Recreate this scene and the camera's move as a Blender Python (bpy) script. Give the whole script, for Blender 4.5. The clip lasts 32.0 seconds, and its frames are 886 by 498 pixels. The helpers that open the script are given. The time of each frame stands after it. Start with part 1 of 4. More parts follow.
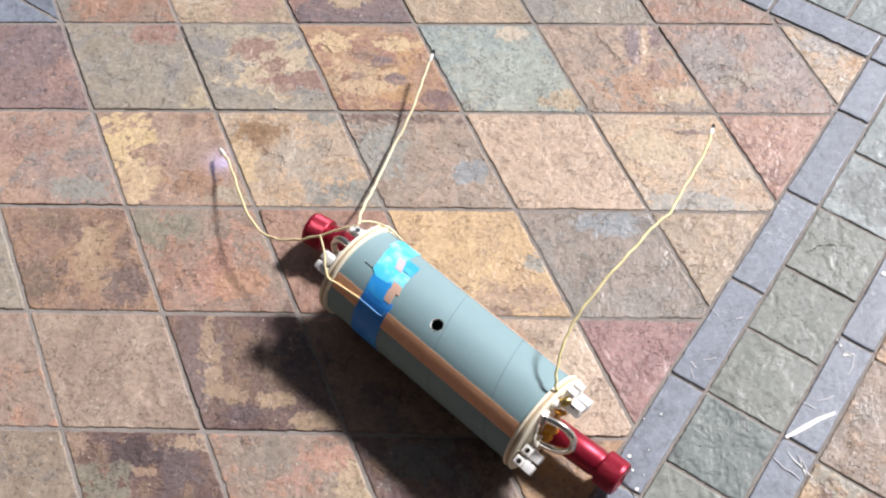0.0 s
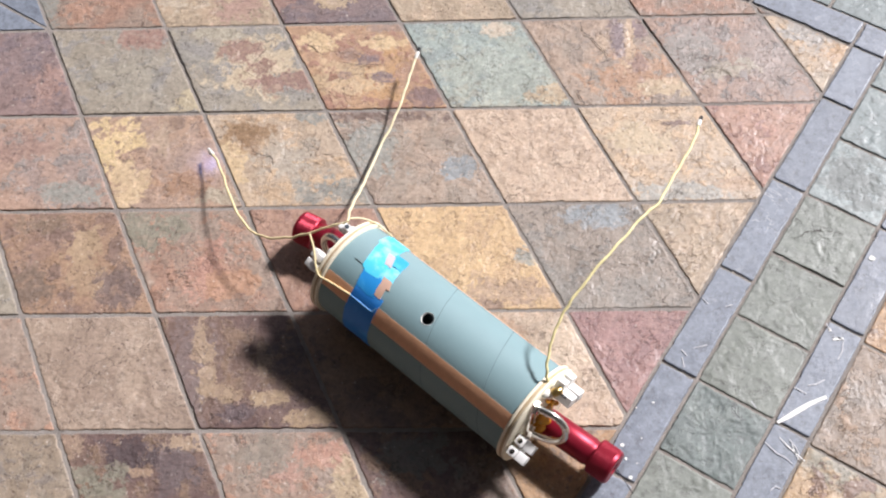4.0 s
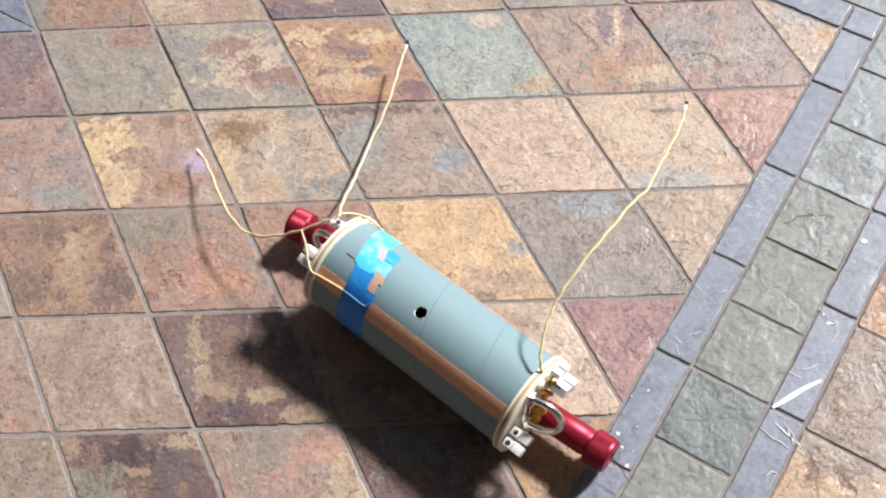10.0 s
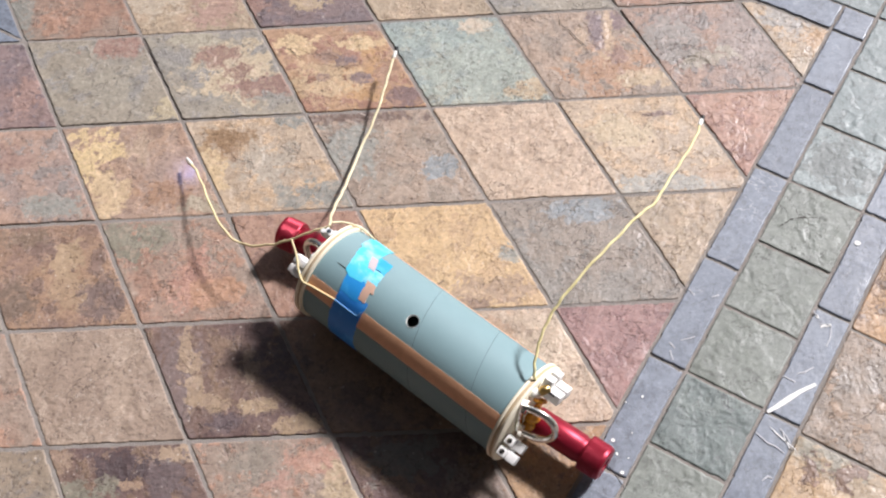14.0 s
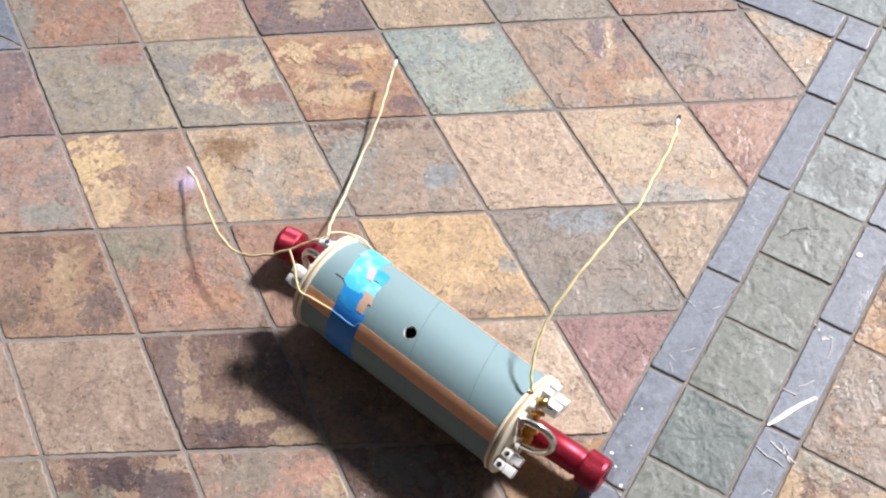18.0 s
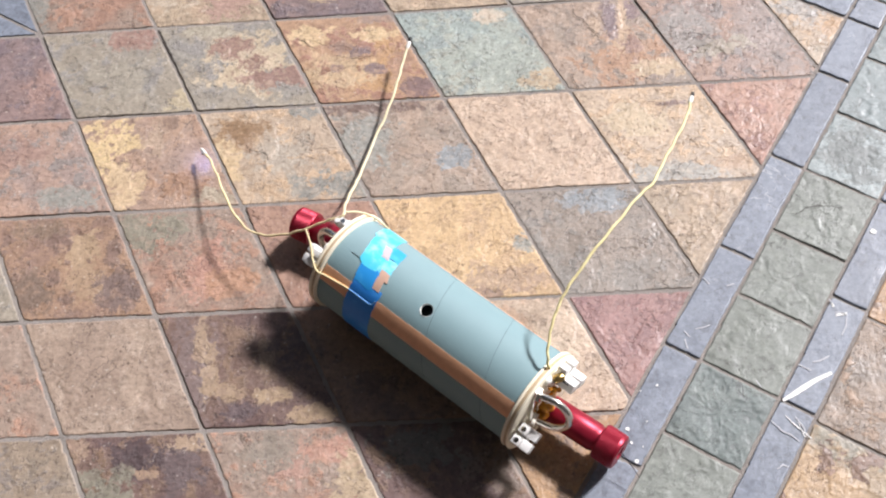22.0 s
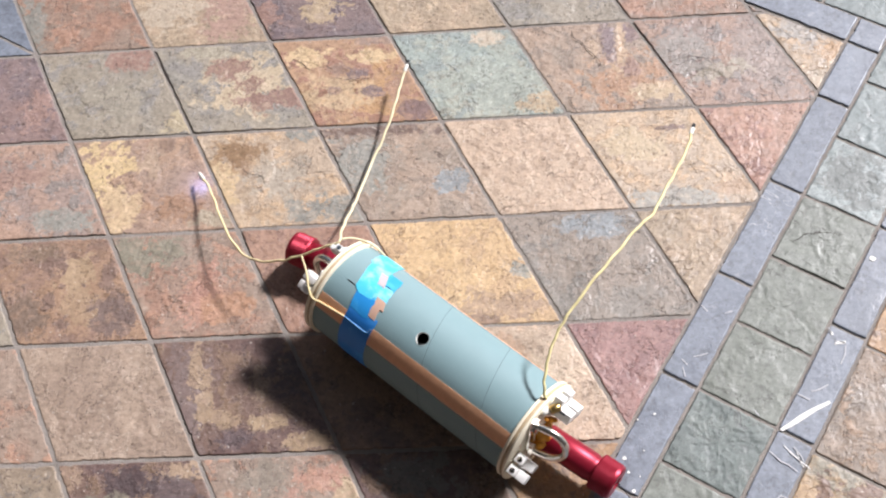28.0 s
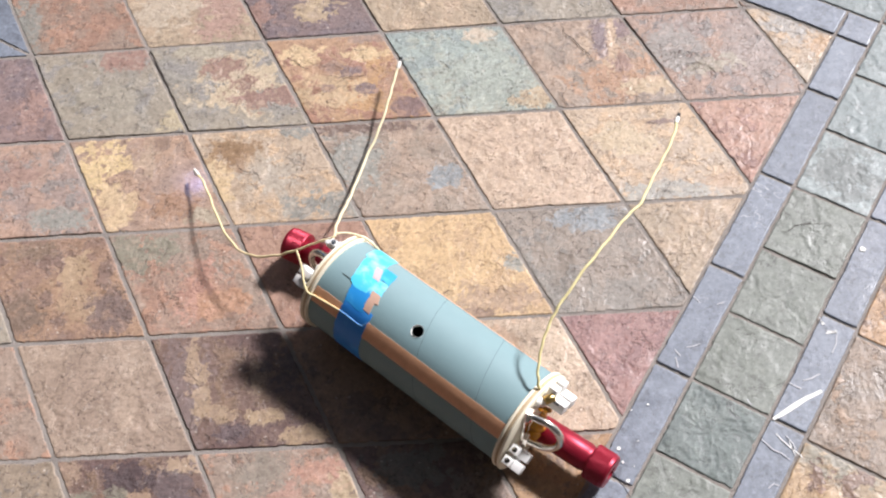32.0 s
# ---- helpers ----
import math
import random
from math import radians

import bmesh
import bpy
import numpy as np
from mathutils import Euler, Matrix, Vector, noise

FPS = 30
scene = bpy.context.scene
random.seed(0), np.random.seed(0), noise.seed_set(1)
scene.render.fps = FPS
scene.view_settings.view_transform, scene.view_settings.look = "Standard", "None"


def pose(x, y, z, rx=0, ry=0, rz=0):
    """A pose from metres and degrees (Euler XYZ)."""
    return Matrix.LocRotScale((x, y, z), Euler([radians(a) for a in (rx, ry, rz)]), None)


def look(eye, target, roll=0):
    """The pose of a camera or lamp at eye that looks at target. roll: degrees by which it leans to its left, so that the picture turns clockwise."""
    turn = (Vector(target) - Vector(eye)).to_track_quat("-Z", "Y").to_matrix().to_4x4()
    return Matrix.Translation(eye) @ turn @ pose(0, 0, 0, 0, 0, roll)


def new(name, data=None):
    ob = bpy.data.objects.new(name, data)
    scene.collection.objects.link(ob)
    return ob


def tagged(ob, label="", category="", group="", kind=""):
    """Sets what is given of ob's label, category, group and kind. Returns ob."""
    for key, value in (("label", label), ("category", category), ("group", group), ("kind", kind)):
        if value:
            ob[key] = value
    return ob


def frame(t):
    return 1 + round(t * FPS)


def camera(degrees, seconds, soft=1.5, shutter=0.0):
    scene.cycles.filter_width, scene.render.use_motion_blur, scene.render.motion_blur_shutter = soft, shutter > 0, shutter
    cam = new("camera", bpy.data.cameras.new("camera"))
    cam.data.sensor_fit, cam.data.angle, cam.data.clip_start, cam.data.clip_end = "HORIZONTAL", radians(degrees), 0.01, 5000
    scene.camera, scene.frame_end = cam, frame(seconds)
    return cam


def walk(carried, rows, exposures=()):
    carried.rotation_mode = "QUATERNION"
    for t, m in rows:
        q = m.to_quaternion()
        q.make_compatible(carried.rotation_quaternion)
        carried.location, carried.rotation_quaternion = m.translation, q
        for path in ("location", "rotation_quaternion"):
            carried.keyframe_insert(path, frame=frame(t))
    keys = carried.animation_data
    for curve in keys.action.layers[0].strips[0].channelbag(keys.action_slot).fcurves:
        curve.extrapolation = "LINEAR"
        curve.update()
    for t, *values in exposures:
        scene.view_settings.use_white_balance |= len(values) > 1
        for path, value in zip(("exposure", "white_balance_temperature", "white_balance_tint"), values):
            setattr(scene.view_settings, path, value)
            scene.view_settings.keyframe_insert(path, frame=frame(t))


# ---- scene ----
cam = camera(41.26, 32.0, 2.15, 0.0)
# seconds, place, turn
PATH = [
    (0.0, 0.4077, -0.6951, 0.9548, 29.443, 1.875, 1.764),
    (0.5, 0.4061, -0.6954, 0.9529, 29.509, 1.803, 1.610),
    (1.0, 0.4135, -0.6972, 0.9566, 29.630, 2.315, 1.568),
    (1.5, 0.4125, -0.7016, 0.9592, 29.792, 2.038, 1.029),
    (2.0, 0.4138, -0.7044, 0.9574, 29.911, 2.296, 0.884),
    (2.5, 0.4132, -0.7061, 0.9584, 29.954, 2.288, 0.732),
    (3.0, 0.4149, -0.7072, 0.9564, 29.758, 2.367, 0.564),
    (3.5, 0.4156, -0.7046, 0.9550, 29.608, 2.473, 0.526),
    (5.5, 0.4177, -0.7090, 0.9559, 29.681, 2.636, 0.177),
    (6.0, 0.4159, -0.7034, 0.9539, 29.442, 2.742, -0.001),
    (6.5, 0.4129, -0.6996, 0.9581, 29.490, 2.779, 0.049),
    (7.0, 0.4153, -0.6983, 0.9562, 29.441, 2.819, -0.756),
    (7.5, 0.4170, -0.7015, 0.9539, 29.090, 3.019, -0.882),
    (8.0, 0.4149, -0.7030, 0.9547, 29.199, 2.854, -0.769),
    (8.5, 0.4173, -0.7044, 0.9555, 29.273, 2.877, -0.819),
    (9.0, 0.4206, -0.7046, 0.9564, 29.436, 2.853, -0.788),
    (9.5, 0.4248, -0.7050, 0.9552, 29.370, 3.045, -0.607),
    (10.0, 0.4227, -0.7026, 0.9571, 29.029, 3.148, -0.671),
    (10.5, 0.4215, -0.7025, 0.9551, 29.149, 3.269, -0.916),
    (11.0, 0.4231, -0.6997, 0.9542, 28.993, 3.398, -1.051),
    (11.5, 0.4259, -0.6979, 0.9533, 29.122, 3.346, -1.034),
    (12.0, 0.4293, -0.6984, 0.9533, 29.204, 3.383, -0.978),
    (12.5, 0.4322, -0.6940, 0.9535, 28.934, 3.421, -1.011),
    (13.0, 0.4305, -0.6953, 0.9537, 29.075, 3.562, -1.073),
    (13.5, 0.4271, -0.6974, 0.9500, 29.074, 3.529, -1.275),
    (14.0, 0.4264, -0.6950, 0.9545, 29.050, 3.318, -1.410),
    (14.5, 0.4306, -0.6986, 0.9545, 29.588, 3.656, -1.213),
    (16.5, 0.4263, -0.6983, 0.9514, 29.061, 3.583, -1.023),
    (17.0, 0.4232, -0.6994, 0.9581, 29.398, 3.445, -0.650),
    (17.5, 0.4282, -0.6908, 0.9553, 29.603, 3.467, -1.060),
    (18.0, 0.4349, -0.6870, 0.9533, 29.209, 3.572, -1.025),
    (18.5, 0.4332, -0.6864, 0.9526, 29.215, 3.475, -1.100),
    (19.0, 0.4300, -0.6916, 0.9521, 29.501, 3.584, -1.132),
    (19.5, 0.4263, -0.6904, 0.9500, 29.454, 3.771, -0.968),
    (20.0, 0.4358, -0.6894, 0.9508, 29.220, 4.537, -0.758),
    (20.5, 0.4308, -0.6982, 0.9537, 28.683, 4.387, -1.089),
    (21.0, 0.4242, -0.7063, 0.9536, 29.122, 4.238, -1.212),
    (21.5, 0.4294, -0.7060, 0.9520, 28.932, 4.136, -1.461),
    (22.0, 0.4280, -0.7011, 0.9517, 28.916, 4.088, -1.181),
    (22.5, 0.4293, -0.6955, 0.9498, 28.809, 4.125, -1.038),
    (23.0, 0.4313, -0.6946, 0.9506, 28.790, 4.206, -0.962),
    (23.5, 0.4309, -0.6906, 0.9503, 28.682, 4.076, -0.721),
    (24.0, 0.4332, -0.6873, 0.9497, 28.574, 4.198, -0.631),
    (24.5, 0.4335, -0.6914, 0.9517, 28.769, 4.141, -0.895),
    (25.0, 0.4306, -0.6888, 0.9512, 28.696, 3.935, -0.652),
    (25.5, 0.4291, -0.6891, 0.9507, 28.923, 3.939, -0.616),
    (27.5, 0.4324, -0.6811, 0.9567, 28.865, 4.184, -0.652),
    (28.0, 0.4327, -0.6811, 0.9557, 29.127, 4.050, -0.991),
    (28.5, 0.4317, -0.6897, 0.9568, 29.511, 4.215, -1.048),
    (29.0, 0.4301, -0.6982, 0.9553, 29.328, 4.292, -1.056),
    (29.5, 0.4304, -0.6990, 0.9586, 29.420, 4.439, -1.430),
    (30.0, 0.4316, -0.6980, 0.9570, 29.529, 4.319, -1.642),
    (30.5, 0.4343, -0.6961, 0.9558, 29.182, 4.244, -1.613),
    (31.0, 0.4410, -0.6930, 0.9583, 29.291, 4.454, -1.577),
    (31.5, 0.4444, -0.6979, 0.9591, 29.541, 4.779, -1.702),
    (32.0, 0.4348, -0.6935, 0.9588, 29.303, 4.148, -1.523),
]
EXPOSURES = [(0.0, -0.10), (1.0, -0.14), (3.0, -0.11), (6.0, -0.07), (8.0, -0.10), (10.0, -0.08), (12.0, -0.04), (13.0, -0.17), (14.0, -0.16), (17.0, -0.03), (19.0, -0.10), (21.0, -0.06), (23.0, -0.02), (25.0, 0.02), (28.0, -0.06), (30.0, -0.03), (32.0, -0.03)]
walk(cam, [(t, pose(x, y, z, rx, ry, rz)) for t, x, y, z, rx, ry, rz in PATH], EXPOSURES)

# ---- daylight: hazy sun over a patio ----
SUN_AZ, SUN_EL = radians(54), radians(42.9)
world = bpy.data.worlds.new("sky")
scene.world = world
world.use_nodes = True
wn = world.node_tree.nodes
sky = wn.new("ShaderNodeTexSky")
sky.sky_type, sky.sun_disc = "NISHITA", False
sky.sun_elevation, sky.sun_rotation = SUN_EL, SUN_AZ
sky.air_density, sky.dust_density = 1.0, 2.0
world.node_tree.links.new(sky.outputs[0], wn["Background"].inputs[0])
wn["Background"].inputs[1].default_value = 0.059
sun = new("sun", bpy.data.lights.new("sun", "SUN"))
sun.data.energy, sun.data.angle, sun.data.color = 7.2, radians(6.5), (1.0, 0.97, 1.01)
sun.matrix_world = look((math.sin(SUN_AZ) * math.cos(SUN_EL) * 9, math.cos(SUN_AZ) * math.cos(SUN_EL) * 9, math.sin(SUN_EL) * 9), (0, 0, 0))
scene.view_settings.exposure = 0.0


# ---- materials ----
def material(name):
    m = bpy.data.materials.new(name)
    m.use_nodes = True
    return m, m.node_tree.nodes, m.node_tree.links, m.node_tree.nodes["Principled BSDF"]


def node(nodes, kind, **values):
    n = nodes.new(kind)
    for key, value in values.items():
        n.inputs[key].default_value = value
    return n


def mix(nodes, links, fac, a, b, blend="MIX"):
    """A colour mix; fac, a and b are sockets, colours or numbers. Returns the output socket."""
    n = nodes.new("ShaderNodeMix")
    n.data_type, n.blend_type = "RGBA", blend
    for socket, value in ((n.inputs[0], fac), (n.inputs[6], a), (n.inputs[7], b)):
        if isinstance(value, bpy.types.NodeSocket):
            links.new(value, socket)
        else:
            socket.default_value = value if isinstance(value, (int, float)) else (*value, 1)
    return n.outputs[2]


def ramp(nodes, links, source, low, high):
    n = nodes.new("ShaderNodeMapRange")
    n.interpolation_type = "SMOOTHSTEP"
    n.inputs[1].default_value, n.inputs[2].default_value = low, high
    links.new(source, n.inputs[0])
    return n.outputs[0]


def hue_apart(q, power=1.1):
    """Draw a stone's colour away from the quarry's mean hue, at the same lightness."""
    light = 0.3 * q[0] + 0.6 * q[1] + 0.1 * q[2]
    return tuple(light * m * (k / light / m) ** power for k, m in zip(q, (1.22, 0.935, 0.75)))


def slate(name, base, patch, spot, zones=(), relief=1.0, rough=0.44, veins=False, contrast=0.8, flecks=0.6, grain=1.0):
    """Cleft slate: base colour, torn patches, spots, zones of other colour (x, y, half width, half height, colour), grain and relief."""
    lean = (1.035, 0.985, 0.965) if base[0] > base[1] * 1.04 else (0.94, 1.0, 1.03)
    base, patch, spot = [tuple(k * f for k, f in zip(hue_apart(q), lean)) for q in (base, patch, spot)]
    # torn layers stand out from the ground tone
    patch, spot = [tuple(max(0.03, b + (k - b) * 1.35) for b, k in zip(base, q)) for q in (patch, spot)]
    m, nodes, links, bsdf = material(name)
    co, info = nodes.new("ShaderNodeTexCoord"), nodes.new("ShaderNodeObjectInfo")
    shift = nodes.new("ShaderNodeVectorMath")
    shift.operation = "SCALE"
    shift.inputs[0].default_value = (37.0, 53.0, 71.0)
    links.new(info.outputs["Random"], shift.inputs["Scale"])
    add = nodes.new("ShaderNodeVectorMath")
    links.new(co.outputs["Object"], add.inputs[0])
    links.new(shift.outputs[0], add.inputs[1])
    v = add.outputs[0]

    def noise_at(scale, detail, rough_, distort=0.0):
        n = node(nodes, "ShaderNodeTexNoise", Scale=scale, Detail=detail, Roughness=rough_, Distortion=distort)
        links.new(v, n.inputs["Vector"])
        return n.outputs[0]

    def maths(op, a, b_):
        n = nodes.new("ShaderNodeMath")
        n.operation = op
        for socket, value in zip(n.inputs, (a, b_)):
            if isinstance(value, (int, float)):
                socket.default_value = value
            else:
                links.new(value, socket)
        return n.outputs[0]

    big, mid, fine = noise_at(11, 7, 0.66, 0.2), noise_at(70, 5, 0.64), noise_at(240, 4, 0.62)
    cleft, torn, broken = noise_at(26, 7, 0.66), noise_at(42, 7, 0.70, 0.15), noise_at(110, 5, 0.66)
    layer_a, layer_b, layer_c = ramp(nodes, links, cleft, 0.485, 0.525), ramp(nodes, links, torn, 0.545, 0.575), ramp(nodes, links, broken, 0.565, 0.62)
    c = mix(nodes, links, ramp(nodes, links, big, 0.45, 0.55), base, patch)
    c = mix(nodes, links, maths("MULTIPLY", layer_a, 0.6), c, patch)
    c = mix(nodes, links, maths("MULTIPLY", layer_b, contrast), c, spot)
    for x, y, rx, ry, colour in zones:
        sub = nodes.new("ShaderNodeVectorMath")
        sub.operation = "SUBTRACT"
        sub.inputs[1].default_value = (x, y, 0)
        links.new(co.outputs["Object"], sub.inputs[0])
        div = nodes.new("ShaderNodeVectorMath")
        div.operation = "DIVIDE"
        div.inputs[1].default_value = (rx, ry, 1)
        links.new(sub.outputs[0], div.inputs[0])
        ln = nodes.new("ShaderNodeVectorMath")
        ln.operation = "LENGTH"
        links.new(div.outputs[0], ln.inputs[0])
        wob = maths("ADD", ln.outputs["Value"], maths("MULTIPLY", maths("SUBTRACT", torn, 0.5), 4.2))
        wob = maths("ADD", wob, maths("MULTIPLY", maths("SUBTRACT", broken, 0.5), 3.2))
        c = mix(nodes, links, maths("MULTIPLY", ramp(nodes, links, wob, 1.04, 0.90), maths("ADD", 0.66, maths("MULTIPLY", ramp(nodes, links, broken, 0.42, 0.48), 0.32))), c, colour)
    # clouded tone, dark pits and pale flecks
    cloud = maths("ADD", 0.22, maths("ADD", maths("MULTIPLY", mid, 0.58), maths("MULTIPLY", fine, 0.98)))
    tone = nodes.new("ShaderNodeVectorMath")
    tone.operation = "SCALE"
    links.new(c, tone.inputs[0])
    links.new(cloud, tone.inputs["Scale"])
    c = mix(nodes, links, maths("MULTIPLY", layer_c, 0.34), tone.outputs[0], (0.42, 0.38, 0.36), "MULTIPLY")
    c = mix(nodes, links, maths("MULTIPLY", ramp(nodes, links, fine, 0.62, 0.70), 0.5), c, (0.40, 0.35, 0.34), "MULTIPLY")
    # short dark pits of the split face
    pits = maths("MULTIPLY", ramp(nodes, links, noise_at(330, 3, 0.6, 0.3), 0.585, 0.65), ramp(nodes, links, noise_at(45, 3, 0.6), 0.42, 0.60))
    c = mix(nodes, links, maths("MULTIPLY", pits, 0.8 * grain), c, (0.40, 0.34, 0.32), "MULTIPLY")
    pale_fleck = nodes.new("ShaderNodeVectorMath")
    pale_fleck.operation = "SCALE"
    pale_fleck.inputs["Scale"].default_value = 1.55
    links.new(c, pale_fleck.inputs[0])
    c = mix(nodes, links, maths("MULTIPLY", ramp(nodes, links, broken, 0.42, 0.37), 0.35), c, pale_fleck.outputs[0])
    c = mix(nodes, links, maths("MULTIPLY", ramp(nodes, links, noise_at(260, 2, 0.5), 0.70, 0.74), flecks), c, (0.56, 0.50, 0.43))
    # hair cracks along the cleavage
    hair = maths("ABSOLUTE", maths("SUBTRACT", noise_at(17, 6, 0.62, 0.5), 0.5), 0.0)
    crack = maths("MULTIPLY", ramp(nodes, links, hair, 0.0075, 0.002), ramp(nodes, links, noise_at(23, 3, 0.6), 0.50, 0.58))
    if not veins:
        c = mix(nodes, links, maths("MULTIPLY", crack, 0.6), c, (0.34, 0.29, 0.28), "MULTIPLY")
    if veins:
        scuff = ramp(nodes, links, noise_at(34, 7, 0.72, 0.4), 0.60, 0.70)
        c = mix(nodes, links, maths("MULTIPLY", scuff, 0.35), c, (0.46, 0.47, 0.50))
        vein = maths("ABSOLUTE", maths("SUBTRACT", noise_at(14, 3, 0.6, 1.2), 0.5), 0.0)
        c = mix(nodes, links, maths("MULTIPLY", ramp(nodes, links, vein, 0.004, 0.001), maths("MULTIPLY", ramp(nodes, links, big, 0.54, 0.64), 0.5)), c, (0.55, 0.56, 0.58))
    own = nodes.new("ShaderNodeMapRange")
    own.inputs[3].default_value, own.inputs[4].default_value = 0.92, 1.08
    links.new(info.outputs["Random"], own.inputs[0])
    single = nodes.new("ShaderNodeVectorMath")
    single.operation = "SCALE"
    links.new(c, single.inputs[0])
    links.new(own.outputs[0], single.inputs["Scale"])
    links.new(single.outputs[0], bsdf.inputs["Base Color"])
    rr = nodes.new("ShaderNodeMapRange")
    rr.inputs[1].default_value, rr.inputs[2].default_value = 0.3, 0.7
    rr.inputs[3].default_value, rr.inputs[4].default_value = rough - 0.1, rough + 0.14
    links.new(mid, rr.inputs[0])
    links.new(rr.outputs[0], bsdf.inputs["Roughness"])
    bsdf.inputs["Specular IOR Level"].default_value = 0.7
    normal = None
    ridge = ramp(nodes, links, noise_at(19, 5, 0.58, 0.3), 0.49, 0.53)
    for source, strength, distance in ((layer_a, 0.3 * relief, 0.0004), (layer_b, 0.5 * relief, 0.0006), (ridge, 0.4 * relief, 0.0006), (crack, 0.0 if veins else -0.7 * relief, 0.0006), (pits, -0.5 * grain, 0.0005), (mid, 0.36 * relief, 0.0020), (layer_c, -0.4 * relief, 0.0003), (fine, 0.5 * min(relief, 1.0) * grain, 0.0010)):
        bump = node(nodes, "ShaderNodeBump", Strength=abs(strength), Distance=distance)
        bump.invert = strength < 0
        links.new(source, bump.inputs["Height"])
        if normal:
            links.new(normal, bump.inputs["Normal"])
        normal = bump.outputs[0]
    links.new(normal, bsdf.inputs["Normal"])
    return m


def plain(name, colour, rough=0.5, metal=0.0, vary=0.12, scale=60.0, bump=0.0, bump_scale=300.0, **values):
    """One material with a soft unevenness of tone and an optional fine relief."""
    m, nodes, links, bsdf = material(name)
    co = nodes.new("ShaderNodeTexCoord")
    n = node(nodes, "ShaderNodeTexNoise", Scale=scale, Detail=5.0, Roughness=0.6)
    links.new(co.outputs["Object"], n.inputs["Vector"])
    c = mix(nodes, links, n.outputs[0], [k * (1 - vary) for k in colour], [min(1, k * (1 + vary)) for k in colour])
    links.new(c, bsdf.inputs["Base Color"])
    bsdf.inputs["Roughness"].default_value, bsdf.inputs["Metallic"].default_value = rough, metal
    for key, value in values.items():
        bsdf.inputs[key.replace("_", " ")].default_value = value
    if bump:
        f = node(nodes, "ShaderNodeTexNoise", Scale=bump_scale, Detail=4.0, Roughness=0.65)
        links.new(co.outputs["Object"], f.inputs["Vector"])
        b = node(nodes, "ShaderNodeBump", Strength=bump, Distance=0.001)
        links.new(f.outputs[0], b.inputs["Height"])
        links.new(b.outputs[0], bsdf.inputs["Normal"])
    return m


YEL, DKB, REDB, GRN = (0.54, 0.40, 0.24), (0.15, 0.10, 0.08), (0.29, 0.18, 0.145), (0.25, 0.242, 0.212)
TAN, BLUEG, PALE, OLV = (0.42, 0.32, 0.21), (0.30, 0.325, 0.28), (0.46, 0.38, 0.29), (0.22, 0.20, 0.15)
TONES = {
    "greygreen": ((0.255, 0.24, 0.208), (0.28, 0.253, 0.207), (0.245, 0.232, 0.21)),
    "olive": ((0.24, 0.22, 0.17), (0.32, 0.24, 0.15), (0.18, 0.13, 0.10)),
    "pale": ((0.30, 0.31, 0.27), (0.34, 0.32, 0.26), (0.27, 0.28, 0.25)),
    "orange": ((0.40, 0.26, 0.14), (0.36, 0.24, 0.15), (0.30, 0.18, 0.12)),
    "yellow": ((0.57, 0.42, 0.245), (0.535, 0.392, 0.23), (0.49, 0.355, 0.215)),
    "tan": ((0.41, 0.32, 0.23), (0.36, 0.29, 0.21), (0.44, 0.35, 0.25)),
    "pinktan": ((0.46, 0.36, 0.27), (0.43, 0.335, 0.25), (0.49, 0.39, 0.295)),
    # green slate of the far squares, lightened to paint their glancing sheen
    "green_sheen": ((0.225, 0.235, 0.22), (0.205, 0.217, 0.203), (0.245, 0.253, 0.236)),
    "mauve": ((0.28, 0.22, 0.19), (0.33, 0.24, 0.19), (0.24, 0.21, 0.19)),
    "purple": ((0.182, 0.147, 0.147), (0.205, 0.155, 0.145), (0.165, 0.133, 0.137)),
    "russet": ((0.35, 0.245, 0.18), (0.325, 0.24, 0.185), (0.38, 0.27, 0.195)),
    "sand": ((0.44, 0.345, 0.245), (0.41, 0.33, 0.245), (0.47, 0.355, 0.24)),
    "dark": ((0.135, 0.090, 0.080), (0.165, 0.112, 0.092), (0.20, 0.138, 0.10)),
    "brick": ((0.285, 0.182, 0.135), (0.305, 0.20, 0.148), (0.255, 0.165, 0.128)),
    "red": ((0.315, 0.194, 0.15), (0.345, 0.222, 0.168), (0.28, 0.172, 0.142)),
    "redbrown": ((0.30, 0.195, 0.145), (0.28, 0.21, 0.165), (0.34, 0.215, 0.155)),
    "brown": ((0.28, 0.20, 0.14), (0.35, 0.23, 0.13), (0.22, 0.16, 0.12)),
    "grey": ((0.225, 0.207, 0.18), (0.245, 0.213, 0.178), (0.21, 0.195, 0.172)),
    "moss": ((0.215, 0.19, 0.155), (0.235, 0.195, 0.15), (0.20, 0.175, 0.15)),
    "beige": ((0.345, 0.272, 0.21), (0.305, 0.238, 0.185), (0.375, 0.30, 0.235)),
    "green": ((0.155, 0.167, 0.148), (0.142, 0.154, 0.138), (0.172, 0.182, 0.16)),
    "blue": ((0.188, 0.192, 0.216), (0.20, 0.204, 0.228), (0.175, 0.179, 0.202)),
    "umber": ((0.225, 0.155, 0.12), (0.27, 0.185, 0.13), (0.185, 0.13, 0.105)),
    "sage": ((0.20, 0.197, 0.165), (0.18, 0.178, 0.148), (0.212, 0.208, 0.176)),
    "rimmed": ((0.33, 0.34, 0.32), (0.29, 0.30, 0.28), (0.31, 0.32, 0.30)),
    "greige": ((0.27, 0.225, 0.18), (0.31, 0.245, 0.19), (0.25, 0.205, 0.165)),
    "plum": ((0.275, 0.17, 0.155), (0.30, 0.19, 0.17), (0.245, 0.15, 0.14)),
    "outer": ((0.26, 0.205, 0.155), (0.22, 0.18, 0.14), (0.29, 0.21, 0.145)),
}
